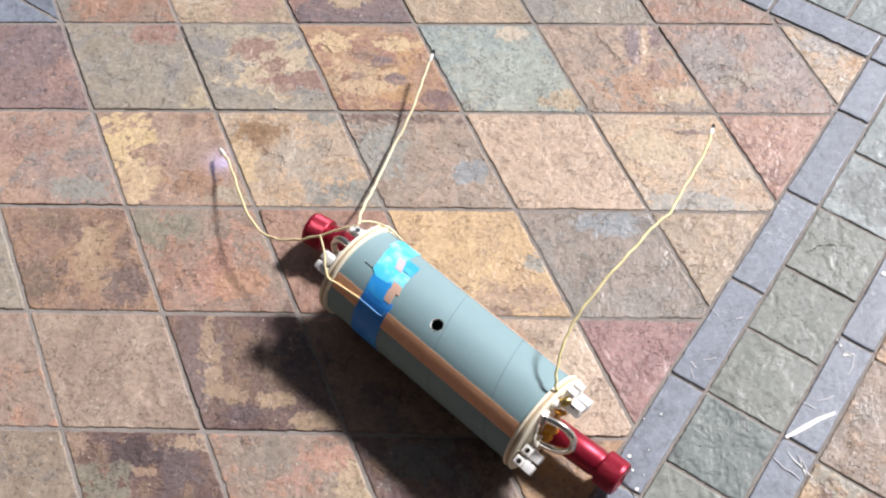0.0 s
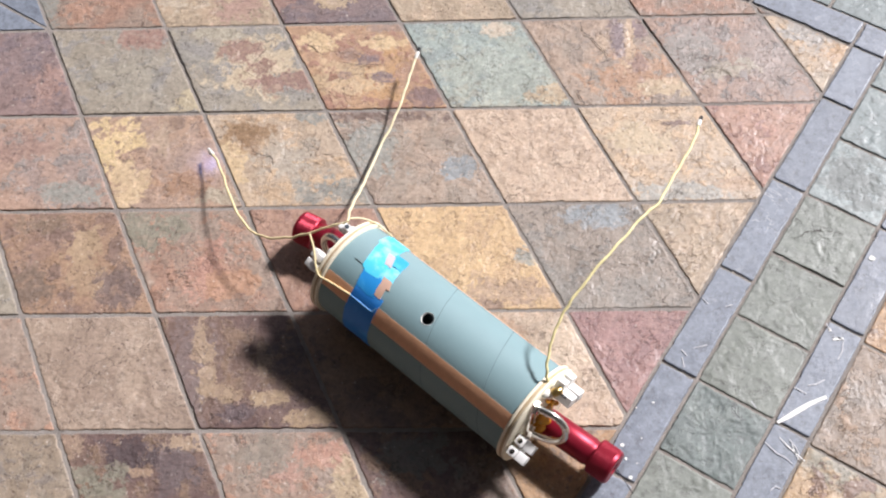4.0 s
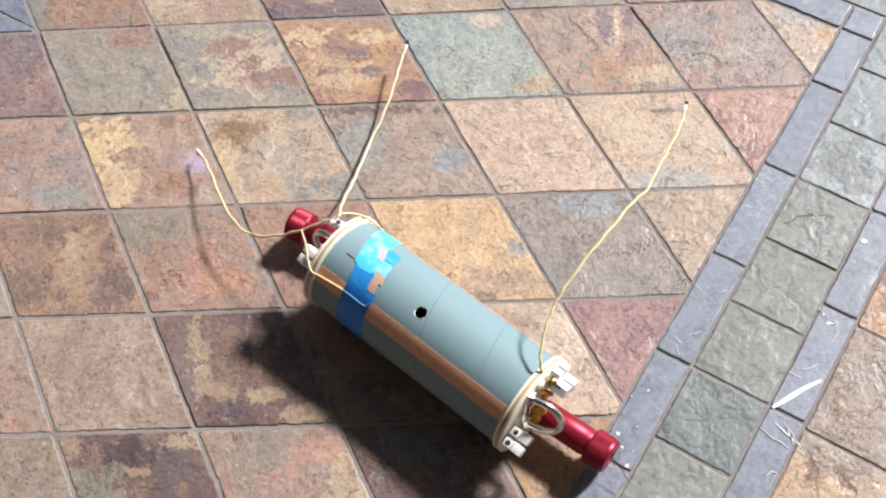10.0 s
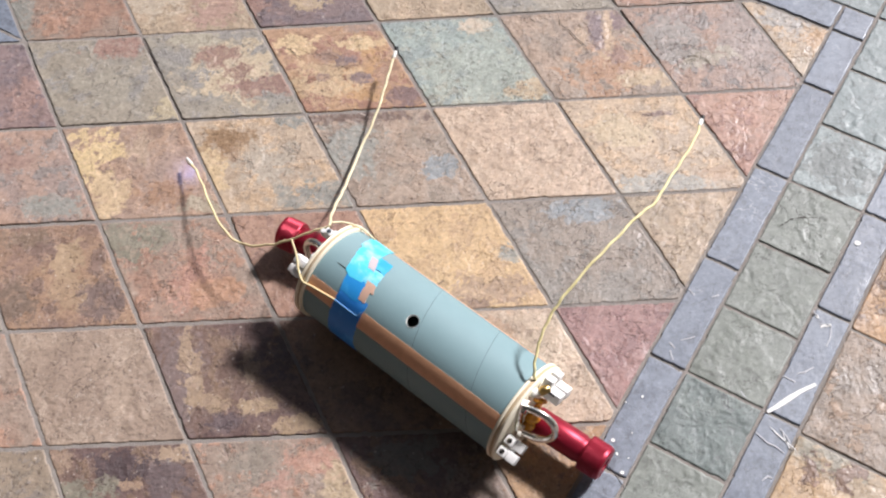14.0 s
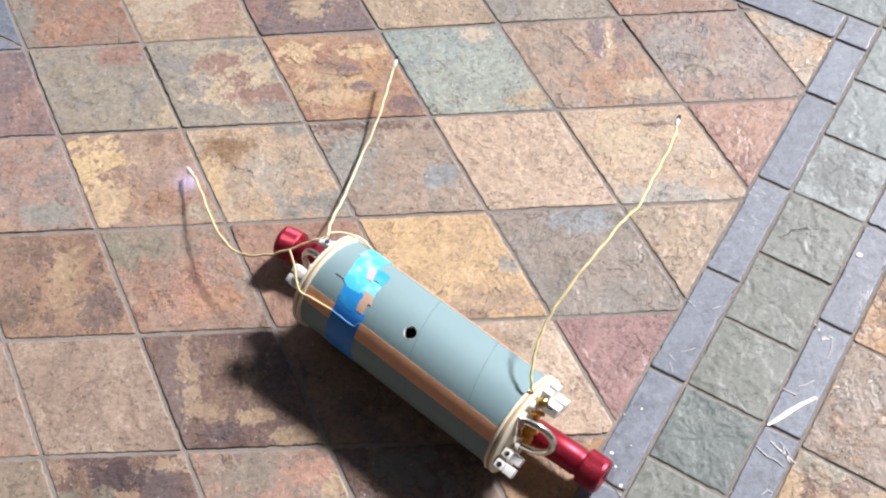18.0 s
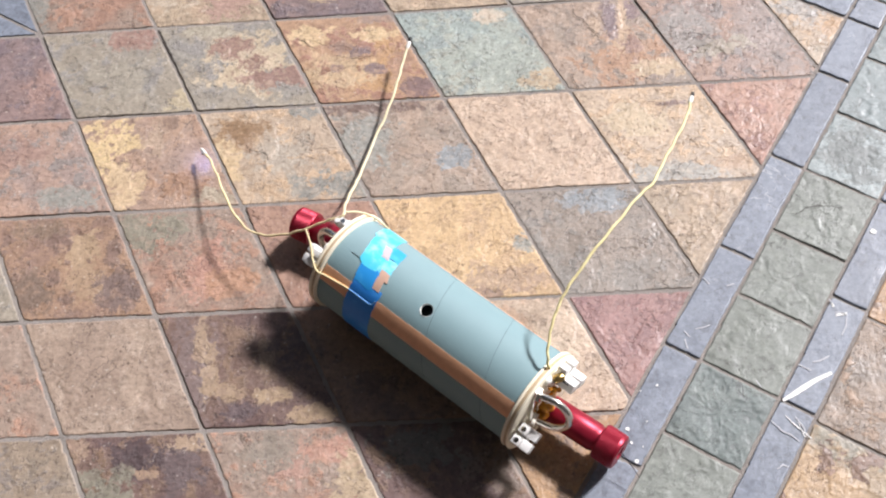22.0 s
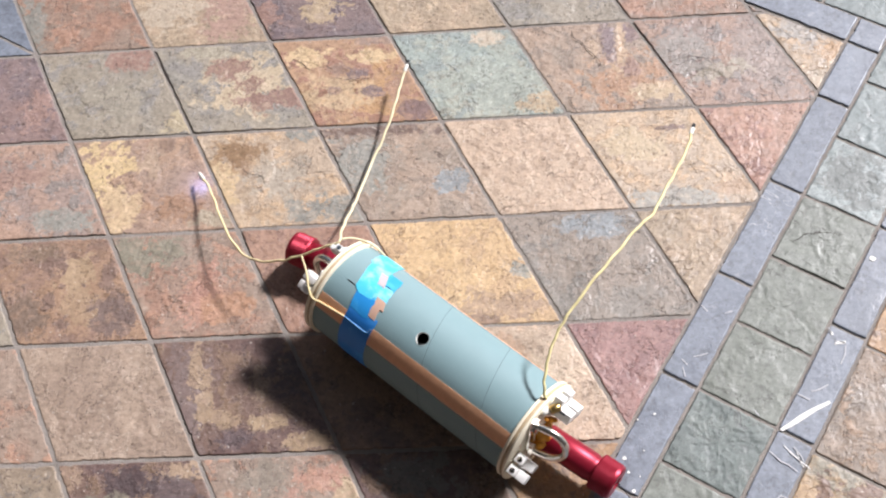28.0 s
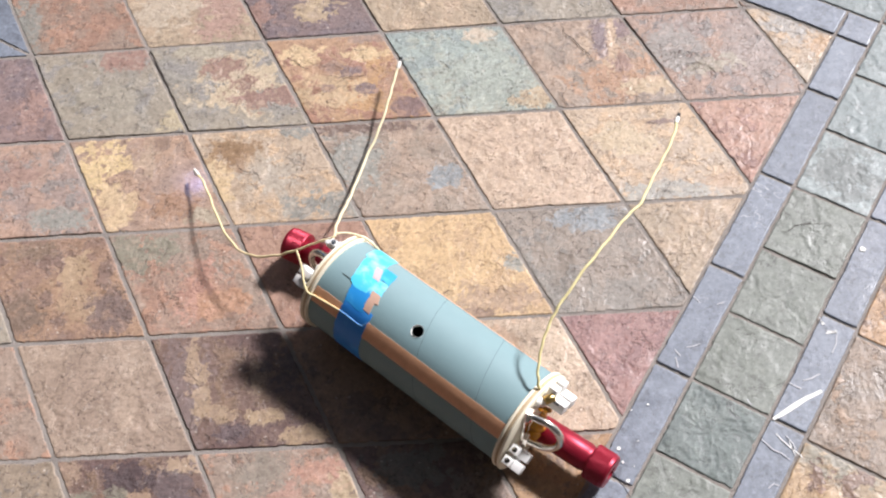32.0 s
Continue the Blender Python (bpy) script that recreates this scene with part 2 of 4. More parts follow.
# a square with a pale bloom along its edges
RIM = [(0, 0, 0.033, 0.033, (0.17, 0.185, 0.175)), (0, 0, 0.022, 0.022, (0.16, 0.175, 0.165))]
SLATE = {k: slate("slate_" + k, *v, RIM if k == "rimmed" else (), 0.3 if k == "green_sheen" else 0.5 if k in ("green", "sage", "rimmed") else 0.3 if k == "blue" else 1.0, 0.46 if k == "blue" else 0.52 if k in ("green", "sage", "rimmed", "green_sheen") else 0.46, k == "blue", 0.8, 0.0 if k in ("blue", "green", "sage", "rimmed", "green_sheen") else 0.6, 0.45 if k in ("blue", "green", "sage", "rimmed", "green_sheen") else 1.0) for k, v in TONES.items()}
GROUT = plain("grout", (0.265, 0.236, 0.211), 0.9, vary=0.4, scale=55.0, bump=0.9, bump_scale=900.0)
TUBE = plain("grey_green_paint", (0.205, 0.308, 0.325), 0.55, vary=0.07, scale=45.0, bump=0.12, bump_scale=700.0, Specular_IOR_Level=0.4)
SEAM = plain("seam_line", (0.07, 0.105, 0.11), 0.8)
PLY = plain("plywood_face", (0.90, 0.82, 0.64), 0.6, vary=0.12, scale=40.0, bump=0.1)
PLY_DARK = plain("plywood_core", (0.54, 0.41, 0.26), 0.7, vary=0.15, scale=50.0)
COPPER_GREY = plain("pale_foil", (0.50, 0.44, 0.45), 0.4, 0.1, vary=0.15, scale=160.0)
COPPER_PALE = plain("pale_copper_tape", (0.62, 0.40, 0.30), 0.4, 0.1, vary=0.15, scale=160.0)
COPPER = plain("copper_tape", (0.90, 0.46, 0.27), 0.42, 0.15, vary=0.22, scale=160.0, bump=0.2, bump_scale=260.0)


def tape_film(name, colour, paler, low, high):
    """Masking tape with torn-looking paler patches; the second tone paints sun glare."""
    m, nodes, links, bsdf = material(name)
    co = nodes.new("ShaderNodeTexCoord")
    n = node(nodes, "ShaderNodeTexNoise", Scale=60.0, Detail=3.0, Roughness=0.6)
    links.new(co.outputs["Object"], n.inputs["Vector"])
    links.new(mix(nodes, links, ramp(nodes, links, n.outputs[0], low, high), colour, paler), bsdf.inputs["Base Color"])
    bsdf.inputs["Roughness"].default_value = 0.45
    bump = node(nodes, "ShaderNodeBump", Strength=0.25, Distance=0.001)
    links.new(n.outputs[0], bump.inputs["Height"])
    links.new(bump.outputs[0], bsdf.inputs["Normal"])
    return m


TAPE = tape_film("blue_tape", (0.02, 0.23, 0.72), (0.06, 0.33, 0.82), 0.45, 0.70)
# sun-struck copy of the blue tape, the light put into its colour
TAPE_SUN = tape_film("blue_tape_sunlit", (0.02, 0.27, 0.66), (0.05, 0.36, 0.76), 0.42, 0.64)
# the same blue tape, its bright cyan standing for glare of the sun
TAPE_GLARE = tape_film("blue_tape_glare", (0.07, 0.55, 0.74), (0.34, 0.68, 0.80), 0.40, 0.62)
TAPE_MID = tape_film("mid_blue_tape", (0.02, 0.33, 0.56), (0.06, 0.44, 0.64), 0.4, 0.6)
LEAD_BLUE = plain("taped_lead", (0.17, 0.42, 0.74), 0.5)
RED = plain("red_anodised", (0.29, 0.012, 0.032), 0.40, 0.5, vary=0.08, scale=80.0)
STEEL = plain("zinc_steel", (0.74, 0.72, 0.66), 0.24, 1.0, vary=0.1, scale=90.0)
NYLON = plain("white_nylon", (0.80, 0.78, 0.72), 0.45, vary=0.03, Subsurface_Weight=0.0)
NYLON_CLEAR = plain("translucent_nylon", (0.92, 0.91, 0.88), 0.35, vary=0.03, Alpha=0.85)
BRASS = plain("brass", (0.60, 0.42, 0.16), 0.3, 1.0)
AMBER = plain("amber_glue", (0.72, 0.31, 0.035), 0.12, vary=0.3, scale=200.0, Transmission_Weight=0.3)
YELLOW = plain("yellow_wire", (0.76, 0.67, 0.34), 0.45, vary=0.06)
GOLD = plain("golden_wire", (0.80, 0.67, 0.38), 0.45, vary=0.06)
CREAM = plain("cream_wire", (0.78, 0.69, 0.45), 0.45, vary=0.05)
BLACK = plain("black", (0.012, 0.012, 0.013), 0.6)
CARD = plain("cardboard_edge", (0.74, 0.74, 0.70), 0.8)
FISSURE = plain("crack_shade", (0.055, 0.043, 0.038), 0.95)
SCUFF = plain("pale_scuff", (0.50, 0.50, 0.52), 0.8, vary=0.3, scale=500.0)
CHALK = plain("white_paint", (0.78, 0.77, 0.74), 0.8, vary=0.1, scale=400.0)


# ---- small builders ----
def mesh_of(name, bm, mat, smooth=True):
    bmesh.ops.recalc_face_normals(bm, faces=bm.faces)
    for e in bm.edges:
        # hard corners stay crisp
        e.smooth = not (len(e.link_faces) == 2 and e.calc_face_angle(0.0) > 0.9)
    me = bpy.data.meshes.new(name)
    bm.to_mesh(me)
    bm.free()
    me.materials.append(mat)
    for p in me.polygons:
        p.use_smooth = smooth
    return me


def part(name, bm, mat, parent, label="", smooth=True):
    ob = new(name, mesh_of(name, bm, mat, smooth))
    ob.parent = parent
    return tagged(ob, label)


def lathe(bm, profile, m=None, seg=32, axis="x"):
    """A body turned round the x axis; profile of (along, radius), closed by caps where the radius is 0."""
    rings = []
    m = m or Matrix()
    for s, r in profile:
        if r < 1e-6:
            rings.append([bm.verts.new(m @ Vector((s, 0, 0)))])
        else:
            rings.append([bm.verts.new(m @ Vector((s, r * math.sin(a), r * math.cos(a)))) for a in (2 * math.pi * k / seg for k in range(seg))])
    for a, b in zip(rings, rings[1:]):
        for k in range(seg):
            q = [a[k % len(a)], a[(k + 1) % len(a)], b[(k + 1) % len(b)], b[k % len(b)]]
            q = list(dict.fromkeys(q))
            if len(q) > 2:
                bm.faces.new(q)
    return bm


def spline(points, n):
    """Points along a Catmull-Rom curve."""
    ps = [Vector(p) for p in points]
    ps = [ps[0] * 2 - ps[1]] + ps + [ps[-1] * 2 - ps[-2]]
    out = []
    for i in range(1, len(ps) - 2):
        a, b, c, d = ps[i - 1:i + 3]
        for k in range(n):
            t = k / n
            out.append(0.5 * ((2 * b) + (c - a) * t + (2 * a - 5 * b + 4 * c - d) * t * t + (3 * b - a - 3 * c + d) * t ** 3))
    return out + [ps[-2].copy()]


def sweep(bm, path, radius, seg=8, twist=None):
    """A round strand along a path, with flat ends. twist: (offset, turns per metre, phase) winds it round the path."""
    up = Vector((0.13, 0.2, 0.97))
    rings, run = [], 0.0
    for i, p in enumerate(path):
        d = (path[min(i + 1, len(path) - 1)] - path[max(i - 1, 0)]).normalized()
        side = d.cross(up).normalized()
        top = side.cross(d).normalized()
        up = top
        if i:
            run += (p - path[i - 1]).length
        c = p
        if twist:
            a = run * twist[1] * 2 * math.pi + twist[2]
            c = p + (side * math.cos(a) + top * math.sin(a)) * twist[0]
        rings.append([bm.verts.new(c + (side * math.cos(q) + top * math.sin(q)) * radius) for q in (2 * math.pi * k / seg for k in range(seg))])
    for a, b in zip(rings, rings[1:]):
        for k in range(seg):
            bm.faces.new((a[k], a[(k + 1) % seg], b[(k + 1) % seg], b[k]))
    bm.faces.new(rings[0])
    bm.faces.new(rings[-1][::-1])
    return bm


def box(bm, x0, x1, y0, y1, z0, z1, m=None, bevel=0.0):
    m = m or Matrix()
    t = bmesh.new()
    v = [t.verts.new((x, y, z)) for x in (x0, x1) for y in (y0, y1) for z in (z0, z1)]
    for f in ((0, 1, 3, 2), (4, 6, 7, 5), (0, 4, 5, 1), (2, 3, 7, 6), (0, 2, 6, 4), (1, 5, 7, 3)):
        t.faces.new([v[i] for i in f])
    bmesh.ops.recalc_face_normals(t, faces=t.faces)
    if bevel:
        bmesh.ops.bevel(t, geom=t.edges[:], offset=bevel, segments=2, profile=0.6, affect="EDGES")
    bmesh.ops.transform(t, matrix=m, verts=t.verts)
    me = bpy.data.meshes.new("tmp")
    t.to_mesh(me)
    t.free()
    bm.from_mesh(me)
    bpy.data.meshes.remove(me)
    return bm


# ---- unseen dark walls and roof, added behind the viewer to block sky light ----
def slab_box(name, x0, x1, y0, y1, z0, z1, mat, label, category):
    bm = bmesh.new()
    box(bm, x0, x1, y0, y1, z0, z1)
    return tagged(new(name, mesh_of(name, bm, mat, False)), label, category, "", "structure")


# almost black, so that the added walls throw hardly any light back
BLOCKER = plain("blocker_dark", (0.032, 0.027, 0.024), 0.85, vary=0.15, scale=8.0, bump=0.3, bump_scale=60.0)
slab_box("sky_blocker_south", -6, 7, -1.25, -1.05, -0.05, 2.8, BLOCKER, "unseen dark wall added to block sky light from the south", "wall")
slab_box("ceiling", -6, 7, -1.25, -0.05, 2.803, 2.95, BLOCKER, "unseen dark roof added to block sky light from overhead", "ceiling")

slab_box("sky_blocker_west", -1.2, -1.0, -1.047, 2.4, -0.05, 2.8, BLOCKER, "unseen dark wall added to block sky light from the west", "wall")

# ---- ground: mortar bed with cleft slate set in it ----
EDGE, SKEW = 0.125, radians(65)
A, B = Vector((EDGE, 0)), Vector((EDGE * math.cos(SKEW), -EDGE * math.sin(SKEW)))
E = Vector((math.cos(-SKEW / 2), math.sin(-SKEW / 2)))
G = Vector((-E.y, E.x))

bm = bmesh.new()
bmesh.ops.create_grid(bm, x_segments=40, y_segments=40, size=60)
ground = new("ground", mesh_of("ground", bm, GROUT, False))
JOINT = 0.0018
ground.location = (0.35, -0.1, -JOINT)
tagged(ground, "grey-brown mortar bed of a slate-paved patio", "ground", "", "structure")


def clip(poly, n, d):
    """The part of a polygon on the side n . p <= d."""
    out = []
    for a, b in zip(poly, poly[1:] + poly[:1]):
        fa, fb = a.dot(n) - d, b.dot(n) - d
        if fa <= 0:
            out.append(a)
        if fa * fb < 0:
            out.append(a + (b - a) * (fa / (fa - fb)))
    return out


def shrink(poly, gap):
    """A convex polygon drawn in by gap on all sides."""
    area = sum(a.x * b.y - a.y * b.x for a, b in zip(poly, poly[1:] + poly[:1]))
    if area < 0:
        poly = poly[::-1]
    for a, b in list(zip(poly, poly[1:] + poly[:1])):
        if (b - a).length > 1e-6:
            n = Vector((b.y - a.y, a.x - b.x)).normalized()
            poly = clip(poly, n, a.dot(n) - gap)
            if len(poly) < 3:
                return []
    return poly


dice = random.Random(7)
LATTICE = np.random.default_rng(11).random((64, 64))


def grain_at(x, y, scale, octaves=5, gain=0.58):
    """Smooth value noise of several octaves, about 0.5, at the points x, y."""
    total, weight, w = 0.0, 0.0, 1.0
    for k in range(octaves):
        u, v = x * scale * 2.03 ** k + 17.3 * k, y * scale * 2.03 ** k + 5.9 * k
        i, j = np.floor(u).astype(int), np.floor(v).astype(int)
        f, g = u - i, v - j
        f, g = f * f * (3 - 2 * f), g * g * (3 - 2 * g)
        at = lambda di, dj: LATTICE[(i + di) % 64, (j + dj) % 64]
        total = total + w * ((at(0, 0) * (1 - f) + at(1, 0) * f) * (1 - g) + (at(0, 1) * (1 - f) + at(1, 1) * f) * g)
        weight, w = weight + w, w * gain
    return total / weight


def step_at(value, low, high):
    k = np.clip((value - low) / (high - low), 0, 1)
    return k * k * (3 - 2 * k)


def cleft(x, y, own, depth, edges=()):
    """How far the split face lies under the slate's top: terraces with broken edges, hollows, and named steps (x, y, turn, fall)."""
    u, v = x + own[0], y + own[1]
    z = -0.00035 * step_at(grain_at(u, v, 20, 6), 0.47, 0.49) - 0.00025 * step_at(grain_at(u + 3, v, 34, 6), 0.52, 0.535)
    z = z - 0.0007 * (grain_at(u, v + 5, 22, 4) - 0.40) - 0.0003 * grain_at(u, v, 150, 3)
    if edges:
        z = z * 0.45
    for ex, ey, turn, fall in edges:
        a = radians(turn)
        side = (x - ex) * math.cos(a) + (y - ey) * math.sin(a) + 0.10 * (grain_at(u + 7, v + 2, 24, 6, 0.62) - 0.5)
        z = z - fall * step_at(side, 0.0, 0.0018)
    return z * depth


def tile(poly, mat, gap=0.0016, rough=0.00045, middle=None, level=1.0, depth=1.0, edges=()):
    """One slate: chipped outline, rounded arris, a split face, a little tilt and height of its own."""
    poly = shrink(poly, gap * dice.uniform(0.85, 1.15))
    poly = [p for i, p in enumerate(poly) if (p - poly[i - 1]).length > 0.002]
    if len(poly) < 3:
        return None
    mid = middle or sum(poly, Vector((0, 0))) / len(poly)
    near = -0.30 < mid.x < 0.98 and -0.60 < mid.y < 0.40
    own = (dice.uniform(0, 9), dice.uniform(0, 9))
    rim, plan = [], []
    for a, b in zip(poly, poly[1:] + poly[:1]):
        k = max(2, round((b - a).length / (0.0019 if near else 0.005)))
        n = Vector((b.y - a.y, a.x - b.x)).normalized()
        wave, bite = dice.uniform(0, 60), 0.0
        sways = 0.0009 * (grain_at(wave + np.arange(k) * 0.02, np.full(k, wave), 14, 3) - 0.5)
        for i in range(k):
            p = a.lerp(b, i / k)
            if i == 0:
                p = p.lerp(mid, dice.uniform(0.004, 0.014))
            # runs of chipped arris
            bite = dice.uniform(0.0005, 0.0014) * min(1, gap / 0.0016) if dice.random() < 0.05 else bite * 0.55
            plan.append(p)
            rim.append(p + n * (float(sways[i]) + dice.uniform(-rough, rough * 0.5) - bite))
    c = poly[0] - poly[0]
    for p in poly:
        c = c + p / len(poly)
    tilt, lift = Vector((dice.uniform(-1, 1), dice.uniform(-1, 1))) * 0.006 * level, dice.uniform(-0.0007, 0.0003) * level
    edge, sound = np.array([(p.x, p.y) for p in rim]), np.array([(p.x, p.y) for p in plan])
    heart = np.array((c.x, c.y))
    reach = np.maximum(np.linalg.norm(edge - heart, axis=1), 0.004)
    count = max(4, int(reach.max() / 0.0019)) if near else 4
    # rings from the foot of the side over the arris to the middle
    inset = [-0.0003, 0.0001, 0.0005, 0.0009]
    fall = [-0.0092, -0.0007, -0.00015, 0.0]
    loops = [heart + (edge - heart) * (1 - q / reach)[:, None] for q in inset]
    # inside the arris the rings forget the chips
    loops += [heart + (sound - heart) * (1 - 0.0024 / reach)[:, None] * (1 - (k - 1) / (count - 1)) for k in range(1, count)]
    fall += [0.0] * (count - 1)
    flat = np.concatenate(loops + [heart[None]])
    drop = np.concatenate([np.full(len(rim), q) for q in fall] + [np.zeros(1)])
    local = flat - np.array((mid.x, mid.y))
    z = cleft(local[:, 0], local[:, 1], own, depth, edges) + drop + lift + local @ np.array(tilt)
    z[:len(rim)] = -0.0092
    z = np.maximum(z, np.where(drop < -0.005, -0.0092, -0.0013))
    size, total = len(rim), len(flat)
    faces = []
    for r in range(len(loops) - 1):
        o = r * size
        faces += [(o + k, o + (k + 1) % size, o + size + (k + 1) % size, o + size + k) for k in range(size)]
    o = (len(loops) - 1) * size
    faces += [(o + k, o + (k + 1) % size, total - 1) for k in range(size)]
    me = bpy.data.meshes.new("slate_tile")
    me.from_pydata(np.column_stack((local, z)).tolist(), [], faces)
    me.materials.append(mat)
    me.polygons.foreach_set("use_smooth", np.ones(len(faces), dtype=bool))
    me.update()
    ob = new("slate_tile", me)
    ob.parent = ground
    ob.location = (mid.x - 0.35, mid.y + 0.1, JOINT)
    return ob


# rhombic field: colour by row and column
FIELD = {
    -4: "mauve tan grey orange brown tan red grey mauve tan",
    -3: "brown tan mauve tan grey redbrown tan mauve grey tan",
    -2: "blue blue redbrown tan purple tan greygreen redbrown mauve grey",
    -1: "mauve purple greygreen greygreen orange pale greige mauve sand tan",
    0: "brown mauve russet sand greige pinktan sand red tan grey",
    1: "greygreen umber redbrown brick yellow grey tan grey plum tan",
    2: "redbrown beige dark umber pinktan plum mauve tan grey brown",
    3: "moss dark redbrown dark brown olive grey tan mauve red",
    # rows from here on: unseen, added dark to weaken the ground's bounced light
    4: "purple umber dark plum umber purple dark umber purple dark",
    5: "dark purple umber dark purple umber dark plum umber dark",
    6: "umber dark purple dark plum dark purple umber dark purple",
    7: "dark umber dark purple dark umber dark purple dark umber",
    8: "purple dark umber dark purple dark umber dark plum dark",
}
